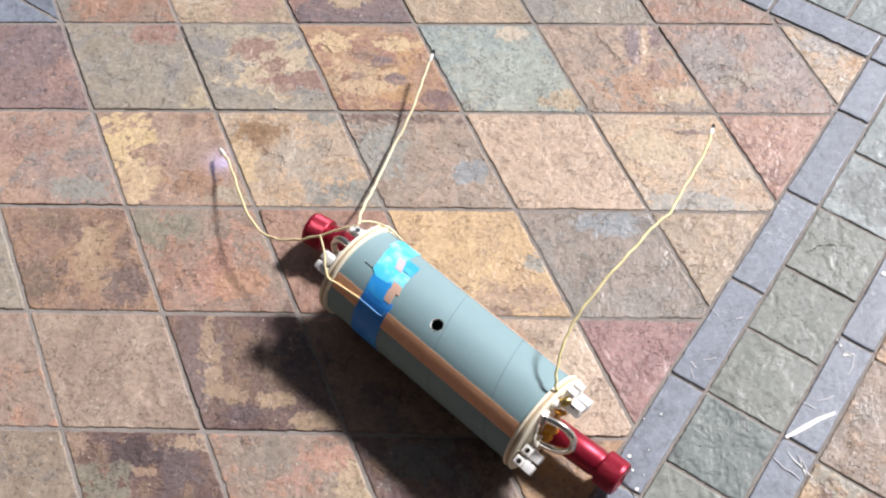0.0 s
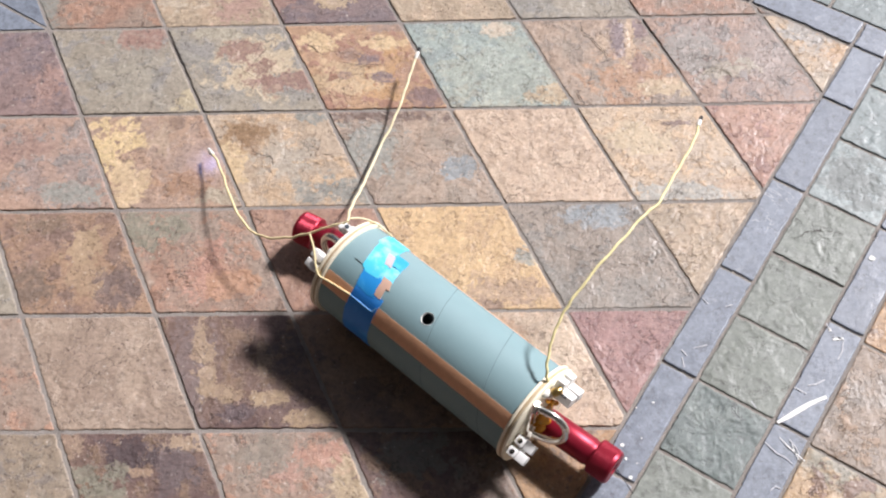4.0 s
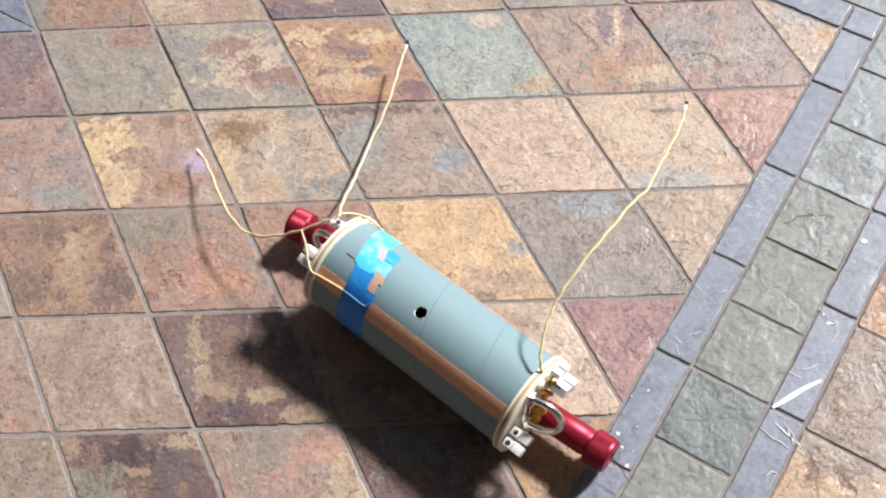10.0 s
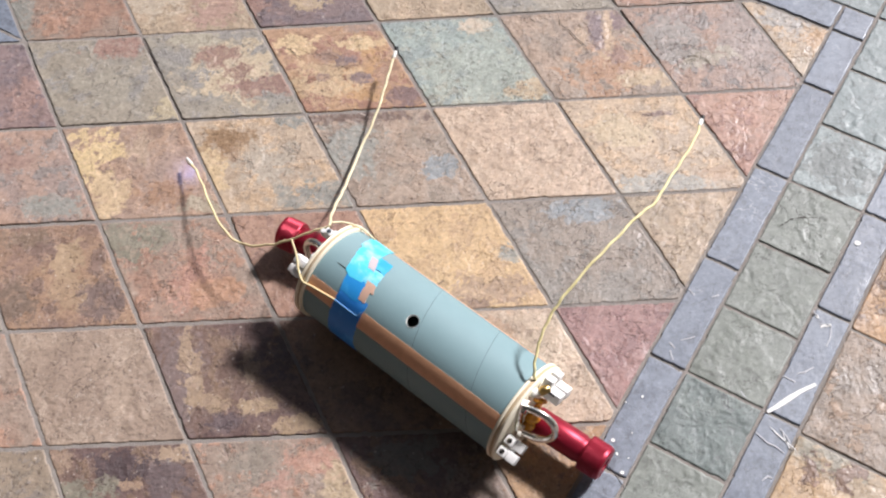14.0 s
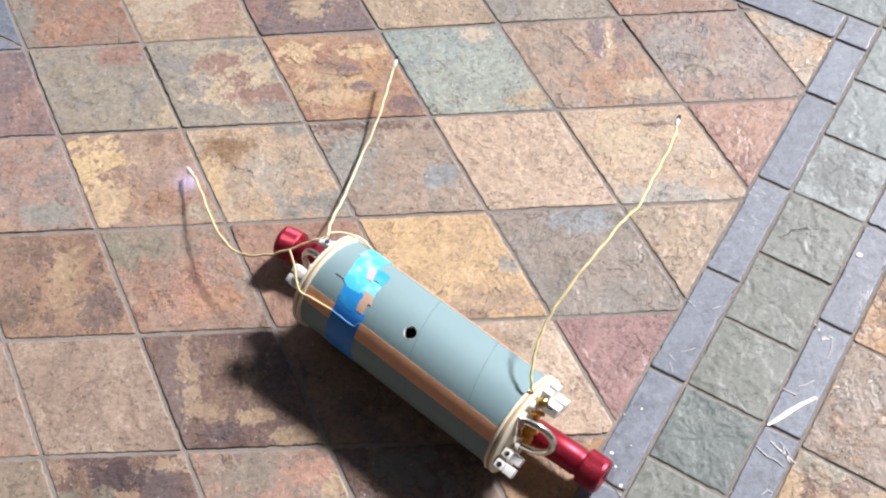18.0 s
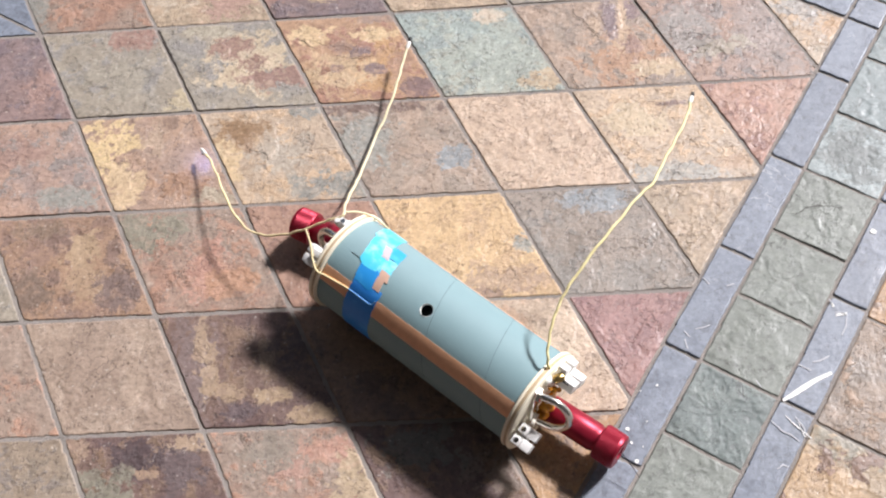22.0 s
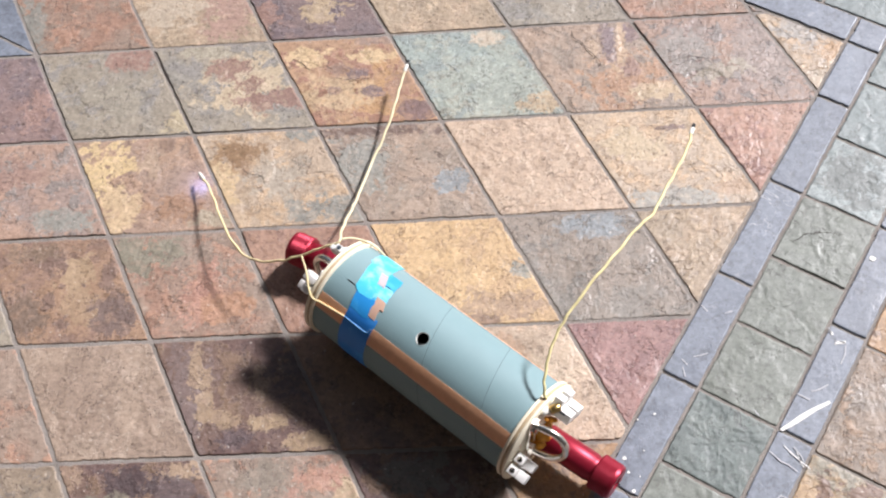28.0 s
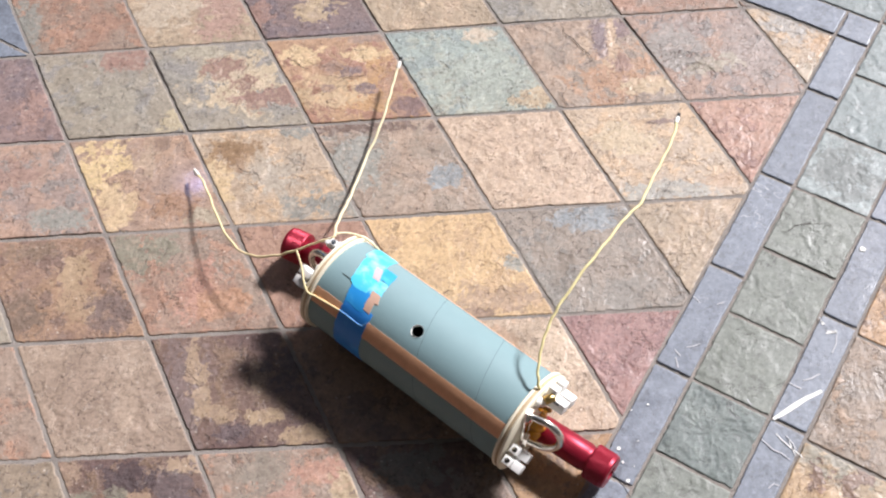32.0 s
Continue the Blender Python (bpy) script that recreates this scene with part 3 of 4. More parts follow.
ZONES = {
    (-1, -1): [(0.05, -0.015, 0.016, 0.02, (0.29, 0.19, 0.16))],
    (0, -1): [(0.022, 0.042, 0.034, 0.013, REDB), (0.078, -0.045, 0.016, 0.014, (0.40, 0.33, 0.22)), (0.0, -0.01, 0.03, 0.02, (0.30, 0.265, 0.21))],
    (1, -1): [(0.016, 0.004, 0.046, 0.034, (0.45, 0.36, 0.25)), (-0.002, 0.020, 0.022, 0.014, (0.26, 0.165, 0.13)), (0.018, 0.000, 0.018, 0.013, (0.25, 0.155, 0.12)), (0.048, -0.018, 0.034, 0.013, (0.25, 0.155, 0.125)), (0.010, 0.012, 0.006, 0.006, (0.46, 0.37, 0.27)), (0.034, -0.004, 0.005, 0.008, (0.48, 0.38, 0.27)), (-0.03, 0.048, 0.03, 0.008, (0.34, 0.30, 0.23))],
    (2, -1): [(-0.044, 0.033, 0.024, 0.012, YEL), (0.014, 0.030, 0.024, 0.010, YEL), (-0.02, -0.02, 0.04, 0.022, (0.44, 0.32, 0.20)), (-0.018, 0.018, 0.012, 0.010, (0.28, 0.185, 0.14)), (0.008, 0.010, 0.013, 0.007, (0.17, 0.12, 0.115)), (0.022, -0.016, 0.013, 0.006, (0.18, 0.125, 0.115)), (-0.022, -0.012, 0.010, 0.005, (0.26, 0.175, 0.14)), (0.066, -0.042, 0.020, 0.014, (0.18, 0.115, 0.105)), (0.045, -0.01, 0.014, 0.016, (0.33, 0.205, 0.14)), (0.03, 0.05, 0.03, 0.006, (0.28, 0.20, 0.16))],
    (3, -1): [(0.020, -0.015, 0.055, 0.035, BLUEG), (0.012, 0.046, 0.022, 0.008, PALE), (0.07, -0.04, 0.02, 0.012, TAN)],
    (4, -1): [(0.030, -0.018, 0.042, 0.034, (0.35, 0.21, 0.13)), (0.019, 0.012, 0.010, 0.028, (0.42, 0.30, 0.20)), (0.055, -0.035, 0.025, 0.012, TAN), (0.012, 0.034, 0.009, 0.026, (0.20, 0.15, 0.15)), (0.034, 0.040, 0.010, 0.016, (0.22, 0.155, 0.15)), (0.024, 0.030, 0.005, 0.028, (0.44, 0.32, 0.22)), (-0.004, 0.022, 0.005, 0.016, (0.42, 0.31, 0.22)), (0.032, -0.006, 0.008, 0.016, (0.26, 0.165, 0.13))],
    (5, -1): [(0.045, 0.0, 0.03, 0.05, (0.31, 0.245, 0.21)), (-0.012, -0.014, 0.03, 0.012, (0.36, 0.31, 0.24)), (-0.04, 0.01, 0.03, 0.03, (0.29, 0.255, 0.225))],
    (6, -1): [(-0.045, 0.03, 0.03, 0.02, (0.33, 0.30, 0.265)), (-0.015, 0.0, 0.016, 0.02, (0.42, 0.27, 0.15)), (-0.02, -0.03, 0.02, 0.015, (0.46, 0.38, 0.29))],
    (0, 0): [(-0.050, 0.020, 0.026, 0.034, (0.60, 0.45, 0.25)), (-0.030, -0.024, 0.016, 0.026, (0.52, 0.385, 0.24)), (0.000, 0.030, 0.012, 0.02, (0.38, 0.28, 0.20)), (0.030, -0.030, 0.024, 0.016, (0.33, 0.20, 0.125)), (0.048, -0.008, 0.008, 0.010, (0.24, 0.15, 0.11)), (0.064, -0.044, 0.020, 0.010, (0.36, 0.30, 0.22)), (0.012, 0.044, 0.012, 0.008, (0.25, 0.17, 0.125))],
    (1, 0): [(-0.055, 0.0, 0.016, 0.03, YEL), (-0.040, 0.030, 0.021, 0.020, (0.29, 0.185, 0.105)), (-0.042, 0.028, 0.012, 0.012, (0.25, 0.155, 0.085)), (-0.033, 0.012, 0.005, 0.012, (0.32, 0.215, 0.14)), (0.050, -0.035, 0.040, 0.016, GRN), (0.02, 0.05, 0.02, 0.008, GRN), (0.0, 0.0, 0.03, 0.02, (0.40, 0.34, 0.27))],
    (2, 0): [(-0.045, 0.010, 0.030, 0.045, GRN), (-0.03, 0.050, 0.045, 0.008, DKB), (0.045, -0.012, 0.016, 0.014, (0.23, 0.24, 0.24))],
    (4, 0): [(0.0, -0.046, 0.045, 0.010, (0.33, 0.31, 0.27)), (0.065, -0.035, 0.022, 0.010, (0.40, 0.28, 0.19)), (-0.03, 0.02, 0.03, 0.02, (0.46, 0.36, 0.24)), (0.004, 0.034, 0.022, 0.004, (0.19, 0.125, 0.10))],
    (-1, 0): [(0.040, -0.038, 0.03, 0.013, GRN), (-0.02, 0.02, 0.03, 0.02, (0.28, 0.185, 0.15))],
    (-1, 1): [(0.010, 0.016, 0.018, 0.022, (0.33, 0.235, 0.15)), (0.022, -0.020, 0.022, 0.016, (0.31, 0.215, 0.14)), (0.052, -0.025, 0.018, 0.024, (0.15, 0.105, 0.09)), (-0.036, -0.026, 0.022, 0.024, (0.17, 0.12, 0.09)), (-0.03, 0.04, 0.03, 0.012, (0.2, 0.14, 0.10))],
    (0, 1): [(0.008, -0.008, 0.02, 0.03, (0.39, 0.22, 0.165)), (0.030, -0.026, 0.022, 0.014, (0.38, 0.22, 0.14)), (-0.05, 0.03, 0.03, 0.02, OLV)],
    (2, 1): [(0.040, -0.038, 0.045, 0.016, (0.38, 0.265, 0.18)), (0.052, 0.0, 0.012, 0.012, (0.30, 0.29, 0.25)), (0.02, -0.05, 0.03, 0.006, (0.30, 0.20, 0.14))],
    (3, 1): [(0.004, 0.043, 0.032, 0.012, (0.23, 0.245, 0.25))],
    (0, 2): [(-0.05, 0.0, 0.022, 0.05, (0.20, 0.145, 0.13)), (-0.044, 0.030, 0.006, 0.024, (0.35, 0.25, 0.17)), (-0.034, -0.004, 0.007, 0.022, (0.34, 0.245, 0.165)), (-0.016, -0.020, 0.014, 0.010, (0.35, 0.25, 0.165)), (0.016, 0.010, 0.009, 0.014, (0.30, 0.215, 0.15)), (0.026, -0.026, 0.016, 0.007, (0.36, 0.26, 0.165)), (0.064, -0.046, 0.020, 0.010, (0.35, 0.25, 0.16)), (-0.008, -0.042, 0.014, 0.008, (0.12, 0.085, 0.085)), (0.046, 0.022, 0.022, 0.022, (0.11, 0.075, 0.068))],
    (0, -2): [(-0.055, -0.02, 0.02, 0.04, GRN), (-0.04, 0.045, 0.03, 0.012, YEL)],
    (1, -2): [(0.045, -0.01, 0.03, 0.035, (0.38, 0.25, 0.20)), (-0.02, 0.0, 0.03, 0.03, PALE)],
    (2, -2): [(0.02, -0.02, 0.02, 0.015, TAN), (-0.04, -0.02, 0.015, 0.02, REDB)],
    (-1, 3): [(-0.012, 0.035, 0.040, 0.016, (0.085, 0.058, 0.058)), (0.030, 0.046, 0.026, 0.008, (0.36, 0.26, 0.18)), (-0.074, 0.044, 0.012, 0.012, (0.30, 0.21, 0.15)), (-0.006, 0.020, 0.010, 0.005, (0.32, 0.22, 0.15)), (0.02, 0.02, 0.02, 0.02, (0.13, 0.095, 0.092)), (-0.05, 0.0, 0.02, 0.03, OLV)],
    (0, 3): [(0.025, 0.034, 0.030, 0.012, (0.40, 0.23, 0.17)), (-0.015, 0.018, 0.02, 0.012, (0.36, 0.22, 0.17)), (-0.030, 0.031, 0.02, 0.02, (0.24, 0.20, 0.16)), (0.055, 0.0, 0.025, 0.03, TAN)],
    (1, 3): [(0.05, 0.01, 0.03, 0.03, (0.22, 0.165, 0.13)), (-0.03, 0.03, 0.03, 0.02, (0.165, 0.15, 0.125))],
    (2, 2): [(0.0, 0.0, 0.04, 0.03, (0.50, 0.375, 0.26)), (0.03, 0.02, 0.02, 0.03, (0.54, 0.42, 0.31)), (-0.02, 0.03, 0.02, 0.02, (0.42, 0.28, 0.19))],
}
# broken steps across single slates: place, turn of the fall, depth
STEPS = {
    (4, -1): [(0.0, 0.0, 0, 0.0010), (0.022, 0.03, 190, 0.0004)],
    (5, -1): [(0.0, -0.01, -70, 0.0006)],
    (2, -1): [(-0.02, 0.012, -80, 0.0005)],
    (3, -1): [(0.02, 0.0, 40, 0.0004)],
    (1, -1): [(0.0, 0.0, 20, 0.0004)],
    (0, 2): [(-0.03, 0.0, 0, 0.0004)],
    (3, 1): [(0.01, -0.015, -60, 0.0006)],
    (1, 0): [(-0.02, 0.0, -30, 0.0005)],
    (4, 0): [(0.0, -0.02, -80, 0.0006)],
    (2, 1): [(0.01, -0.02, -70, 0.0005)],
}
FIELD_E, FIELD_G = 0.6235, 0.4790
for row, names in FIELD.items():
    # unseen dark slate, added on the left to cut light bounced onto the tube
    FIELD[row] = ("umber dark purple dark umber " if row % 2 else "dark purple dark umber dark ") + names
for j, names in FIELD.items():
    for k, kind in enumerate(names.split()):
        i = k - 7
        o = A * i + B * j
        cell = [o, o + A, o + A + B, o + B]
        cell = clip(clip(cell, E, FIELD_E), G, FIELD_G)
        if len(cell) < 3:
            continue
        if kind == "blue":
            c = o + (A + B) / 2
            for side in (1, -1):
                tile(clip(list(cell), G * side, c.dot(G) * side), SLATE["blue"])
        else:
            tile(cell, slate("slate_patched", *TONES[kind], ZONES[i, j]) if (i, j) in ZONES else SLATE[kind], middle=o + (A + B) / 2, edges=STEPS.get((i, j), ()))


def slab(e0, e1, g0, g1, kind, gap=0.0013):
    tile([E * e0 + G * g0, E * e1 + G * g0, E * e1 + G * g1, E * e0 + G * g1], SLATE[kind], gap, 0.0003, None, 0.35, 0.15 if kind == "blue" else 1.2)


# border: strip, squares, strip, then larger slates, round the corner of the field
S0, S1, S2, S3 = 0.6235, 0.6580, 0.7305, 0.7640
for k in range(-4, 3):
    g0, g1 = 0.0680 + 0.1122 * k, 0.0680 + 0.1122 * (k + 1)
    slab(S0, S1, g0, g1, "blue")
    slab(S2, S3, g0 + 0.001, g1 + 0.001, "blue")
    for n in range(3):
        slab(S3 + 0.113 * n, S3 + 0.113 * (n + 1), g0 - 0.004, g1 - 0.004, ("outer", "grey", "brown", "olive", "outer")[(k * 2 + n) % 5])
slab(S0, S1, 0.4046, 0.4800, "blue")
slab(S0, S1, 0.4800, 0.5150, "blue")
SQUARES = {-6: "sage", -5: "green", -4: "green", -3: "green", -2: "green", -1: "sage", 0: "green", 1: "sage", 2: "sage", 3: "sage", 4: "rimmed", 5: "green_sheen", 6: "green_sheen", 7: "green_sheen"}
for k in range(-6, 8):
    slab(S1, S2, -0.0058 + 0.0746 * k, -0.0058 + 0.0746 * (k + 1), SQUARES[k])
slab(S2, S3, 0.4046, 0.5900, "blue")
for k in range(7):
    slab(S0 - 0.1122 * (k + 1), S0 - 0.1122 * k, 0.4800, 0.5150, "blue")
for k in range(11):
    slab(S1 - 0.0746 * (k + 1), S1 - 0.0746 * k, 0.5150, 0.5880, "green_sheen")


# ---- the device: a painted tube with wooden ends, wires and two red canisters ----
device = new("sensor_tube")
device.matrix_world = pose(0.3701, -0.2755, 0, 0, 0, math.degrees(-0.7184))
tagged(device, "grey-green tube with plywood ends, copper strips and blue tape, on slate", "sensor device")
ZC, RT = 0.0462, 0.0431


def on_tube(s, phi, r):
    """A point at s along the tube and phi degrees round it from the top."""
    a = radians(phi)
    return Vector((s, -r * math.sin(a), ZC + r * math.cos(a)))


def patch(s0, s1, p0, p1, r, thick=0.0004, ragged=0.0, nseg=14, skew=0.0):
    """A strip laid on the tube from s0 to s1 and phi p0 to p1, with ragged ends."""
    bm = bmesh.new()
    rows = []
    ns = max(2, int((s1 - s0) / 0.006))
    for i in range(nseg + 1):
        phi = p0 + (p1 - p0) * i / nseg
        row = []
        for k in range(ns + 1):
            s = s0 + (s1 - s0) * k / ns + skew * i / nseg
            dphi = dice.uniform(-ragged, ragged) if i in (0, nseg) else 0
            s += dice.uniform(-0.0004, 0.0004) * (ragged > 0)
            row.append((bm.verts.new(on_tube(s, phi + dphi, r + thick)), bm.verts.new(on_tube(s, phi + dphi, r - 0.0003))))
        rows.append(row)
    for i in range(nseg):
        for k in range(ns):
            a, b, c, d = rows[i][k], rows[i + 1][k], rows[i + 1][k + 1], rows[i][k + 1]
            bm.faces.new((a[0], b[0], c[0], d[0]))
            bm.faces.new((a[1], d[1], c[1], b[1]))
    edge = [rows[0][k] for k in range(ns + 1)] + [rows[i][ns] for i in range(1, nseg + 1)] + [rows[nseg][k] for k in range(ns - 1, -1, -1)] + [rows[i][0] for i in range(nseg - 1, 0, -1)]
    for a, b in zip(edge, edge[1:] + edge[:1]):
        bm.faces.new([bm.verts.new(v.co) for v in (a[0], b[0], b[1], a[1])])
    return bm


def tube_shell():
    """The tube wall with a round hole bored through its upper side."""
    bm = bmesh.new()
    hs, hp, hr = -0.0046, 10.1, 0.0056
    ns, npq = 150, 200
    s0, s1 = -0.1035, 0.1012
    for r, flip in ((RT, False), (RT - 0.003, True)):
        grid = [[bm.verts.new(on_tube(s0 + (s1 - s0) * i / ns, 360 * k / npq, r)) for k in range(npq)] for i in range(ns + 1)]

        def flat(v, r=r):
            y, z = v.co.y, v.co.z - ZC
            return v.co.x - hs, r * (math.atan2(-y, z) - radians(hp))

        for i in range(ns):
            for k in range(npq):
                q = [grid[i][k], grid[i + 1][k], grid[i + 1][(k + 1) % npq], grid[i][(k + 1) % npq]]
                if all(math.hypot(*flat(v)) > hr * 0.93 for v in q):
                    bm.faces.new(q[::-1] if flip else q)
        for row in grid:
            for v in row:
                a, b = flat(v)
                d = math.hypot(a, b)
                if d < hr * 0.93:
                    continue
                if d < hr * 1.5 and any(len(e.link_faces) == 1 for e in v.link_edges):
                    w = on_tube(hs + a * hr / d, hp + math.degrees(b * hr / d / r), r)
                    v.co = w
    for v in [v for v in bm.verts if not v.link_faces]:
        bm.verts.remove(v)
    loops = [e for e in bm.edges if len(e.link_faces) == 1]
    bmesh.ops.bridge_loops(bm, edges=[e for e in loops if all(abs(v.co.x - hs) < 0.02 for v in e.verts)])
    return bm


part("tube", tube_shell(), TUBE, device, "grey-green painted cardboard tube with a bored hole")
bm = bmesh.new()
lathe(bm, [(0.0402, 0.0057), (0.0402, 0.0053), (0.0430, 0.00545), (0.0431, 0.0057)], pose(-0.0046, 0, ZC, 10.1, 0, 0) @ pose(0, 0, 0, 0, -90, 0), 32)
part("hole_rim", bm, CARD, device, "pale cut edge of the bored hole")
for s in (0.0052, 0.0670):
    # winding seams of the tube
    bm = bmesh.new()
    path = [on_tube(s + 0.0002 * (p - 22), p, RT - 0.00005) for p in range(120, -121, -4)]
    sweep(bm, path, 0.0002, 5)
    part("seam", bm, SEAM, device)
part("copper_strip", patch(-0.1030, 0.1008, 34.5, 54.5, RT, 0.0003, 0.15, 8), COPPER, device, "dull copper foil strip")
part("copper_strip", patch(-0.1030, 0.1008, -63, -78, RT, 0.0003, 0.15, 8), COPPER, device, "dull copper foil strip")
part("tape", patch(-0.0735, -0.0448, 108, 25, RT, 0.0005, 1.0, 20, 0.0), TAPE, device, "blue masking tape wound round the tube")
part("tape", patch(-0.0737, -0.0530, 30, 6, RT, 0.0006, 1.6, 10, -0.0035), TAPE_SUN, device, "blue masking tape wound round the tube")
part("tape", patch(-0.0800, -0.0605, 9, -34, RT, 0.0007, 2.5, 12, -0.0065), TAPE_GLARE, device, "blue masking tape, torn, with sun glare in its colour")
part("tape", patch(-0.0880, -0.0660, -28, -70, RT, 0.0006, 2.5, 12, -0.003), TAPE_GLARE, device, "blue masking tape, torn, with sun glare in its colour")
part("tape", patch(-0.0640, -0.0485, 7, -14, RT, 0.0006, 2.0, 8, -0.002), TAPE_GLARE, device, "blue masking tape, torn, with sun glare in its colour")
part("tape", patch(-0.0640, -0.0505, -13, -30, RT, 0.00075, 1.5, 8, -0.002), TAPE_MID, device, "blue masking tape, torn")
part("copper_patch", patch(-0.0555, -0.0460, 13, 3, RT, 0.0007, 0.4, 8, -0.003), COPPER_PALE, device, "scrap of copper foil under torn tape")
part("copper_patch", patch(-0.0550, -0.0478, 26, 12, RT, 0.00075, 0.4, 8, -0.002), COPPER_PALE, device, "scrap of copper foil under torn tape")
part("copper_patch", patch(-0.0665, -0.0590, -9, -25, RT, 0.0009, 0.4, 8, -0.006), COPPER_GREY, device, "scrap of pale foil under torn tape")
bm = bmesh.new()
sweep(bm, [on_tube(-0.0895 + 0.0024 * k, 7, RT + 0.0001) for k in range(6)], 0.00045, 5)
part("slit", bm, BLACK, device)


def ring_disc(x, thick, sign, name):
    """A three-ply wooden end."""
    for k in range(3):
        a, b = x + sign * thick * k / 3, x + sign * thick * (k + 1) / 3
        r = 0.0460 - (0.0005 if k == 1 else 0)
        bm = bmesh.new()
        lathe(bm, [(a, 0), (a, r - 0.0006), (a + sign * 0.0005, r), (b - sign * 0.0005, r), (b, r - 0.0006), (b, 0)], pose(0, 0, ZC), 64)
        part(name, bm, PLY_DARK if k == 1 else PLY, device, "pale plywood disc closing the tube")


ring_disc(0.1012, 0.0075, 1, "end_disc")
ring_disc(-0.1035, 0.0075, -1, "end_disc")


def canister(m, length, name_label):
    """A turned red canister with a knurled cap."""
    bm = bmesh.new()
    lathe(bm, [(0, 0), (0, 0.0105), (0.002, 0.0123), (length - 0.024, 0.0123), (length - 0.023, 0.0115), (length - 0.019, 0.0115), (length - 0.018, 0.0115), (length - 0.018, 0)], m, 40)
    can = part("canister", bm, RED, device, name_label)
    bm = bmesh.new()
    seg, rows = 76, 15
    grid = []
    for i in range(rows + 1):
        ring = []
        for k in range(seg):
            r, a = 0.0153 + (0.00022 if (i + k) % 2 else -0.00022), 2 * math.pi * k / seg
            ring.append(bm.verts.new(m @ Vector((length - 0.0185 + 0.0150 * i / rows, r * math.sin(a), r * math.cos(a)))))
        grid.append(ring)
    for i in range(rows):
        for k in range(seg):
            a, b, c, d = grid[i][k], grid[i][(k + 1) % seg], grid[i + 1][(k + 1) % seg], grid[i + 1][k]
            # split along the ridge, so that the ridges cross
            for f in (((a, b, c), (a, c, d)) if (i + k) % 2 else ((a, b, d), (b, c, d))):
                bm.faces.new(f)
    lathe(bm, [(length - 0.0195, 0.0115), (length - 0.0195, 0.0150), (length - 0.0185, 0.0155)], m, 60)
    lathe(bm, [(length - 0.0035, 0.0155), (length - 0.001, 0.0150), (length, 0.0137), (length, 0.006), (length - 0.002, 0.005), (length - 0.002, 0)], m, 60)
    part("knurled_cap", bm, RED, can, "", False)
    return can


canister(pose(0.1100, 0.0066, 0.0260, 0, 0, 3.6), 0.0700, "red anodised aluminium canister with a knurled cap")
canister(pose(-0.1100, 0.0240, 0.0228, 0, 0, 192), 0.0750, "red anodised aluminium canister with a knurled cap")
for k in range(7):
    bm = bmesh.new()
    lathe(bm, [(0, 0), (0, 0.003), (0.002, 0.0036), (0.004, 0.0026), (0.005, 0)], pose(0.1086, 0.006 + dice.uniform(-0.008, 0.008), 0.034 + dice.uniform(-0.006, 0.013)), 12)
    part("glue_bead", bm, AMBER, device, "amber glue at the canister's neck")
bm = bmesh.new()
sweep(bm, spline([(0.179, 0.014, 0.021), (0.190, 0.012, 0.016), (0.202, 0.0085, 0.012)], 5), 0.0004, 6)
part("lead", bm, BLACK, device)


def u_bolt(m, reach, half):
    bm = bmesh.new()
    pts = [(0, -half, 0), (reach - half, -half, 0)]
    pts += [(reach - half + half * math.sin(a), -half * math.cos(a), 0) for a in (math.pi * k / 10 for k in range(1, 10))]
    pts += [(reach - half, half, 0), (0, half, 0)]
    sweep(bm, [m @ p for p in spline(pts, 4)], 0.0031, 12)
    bolt = part("u_bolt", bm, STEEL, device, "zinc-plated steel bow bolt")
    for side in (-half, half):
        bm = bmesh.new()
        lathe(bm, [(0.0005, 0.0035), (0.0005, 0.0062), (0.005, 0.0066), (0.0052, 0.0035)], m @ pose(0, side, 0), 6)
        part("nut", bm, STEEL, bolt)
    bm = bmesh.new()
    box(bm, -0.0005, 0.0018, -half - 0.009, half + 0.009, -0.0055, 0.0055, m, 0.0005)
    part("plate", bm, STEEL, bolt)
    return bolt


u_bolt(pose(0.1087, -0.0115, 0.0620, 0, 0, 14) @ pose(0, 0, 0, 75, 0, 0), 0.031, 0.0175)
u_bolt(pose(-0.1110, -0.003, 0.0640, 0, 0, 178) @ pose(0, 0, 0, 105, 0, 0), 0.023, 0.0140)


def terminal(m, poles, size=1.0, screws=True):
    """A nylon terminal strip: moulded poles with screw towers and brass clamps."""
    bm = bmesh.new()
    w = 0.0105 * size
    for k in range(poles):
        y = (k - (poles - 1) / 2) * w
        box(bm, 0, 0.018 * size, y - 0.0042 * size, y + 0.0042 * size, -0.0045, 0.0045, m, 0.0012)
        box(bm, 0.0015, 0.0095, y - 0.0036 * size, y + 0.0036 * size, 0.003, 0.0105 * size, m, 0.0010)
        if k:
            box(bm, 0.005, 0.012, y - w + 0.004, y - 0.004, -0.0035, 0.0025, m, 0.0004)
    strip = part("terminal_block", bm, NYLON_CLEAR, device, "white nylon screw terminal block")
    for k in range(poles if screws else 0):
        y = (k - (poles - 1) / 2) * w
        bm = bmesh.new()
        lathe(bm, [(0.0095 * size, 0), (0.0095 * size, 0.0023), (0.0107 * size, 0.0023), (0.0109 * size, 0.0016), (0.0109 * size, 0)], m @ pose(0.0055, y, 0, 0, -90, 0), 12)
        part("screw", bm, STEEL, strip)
    return strip


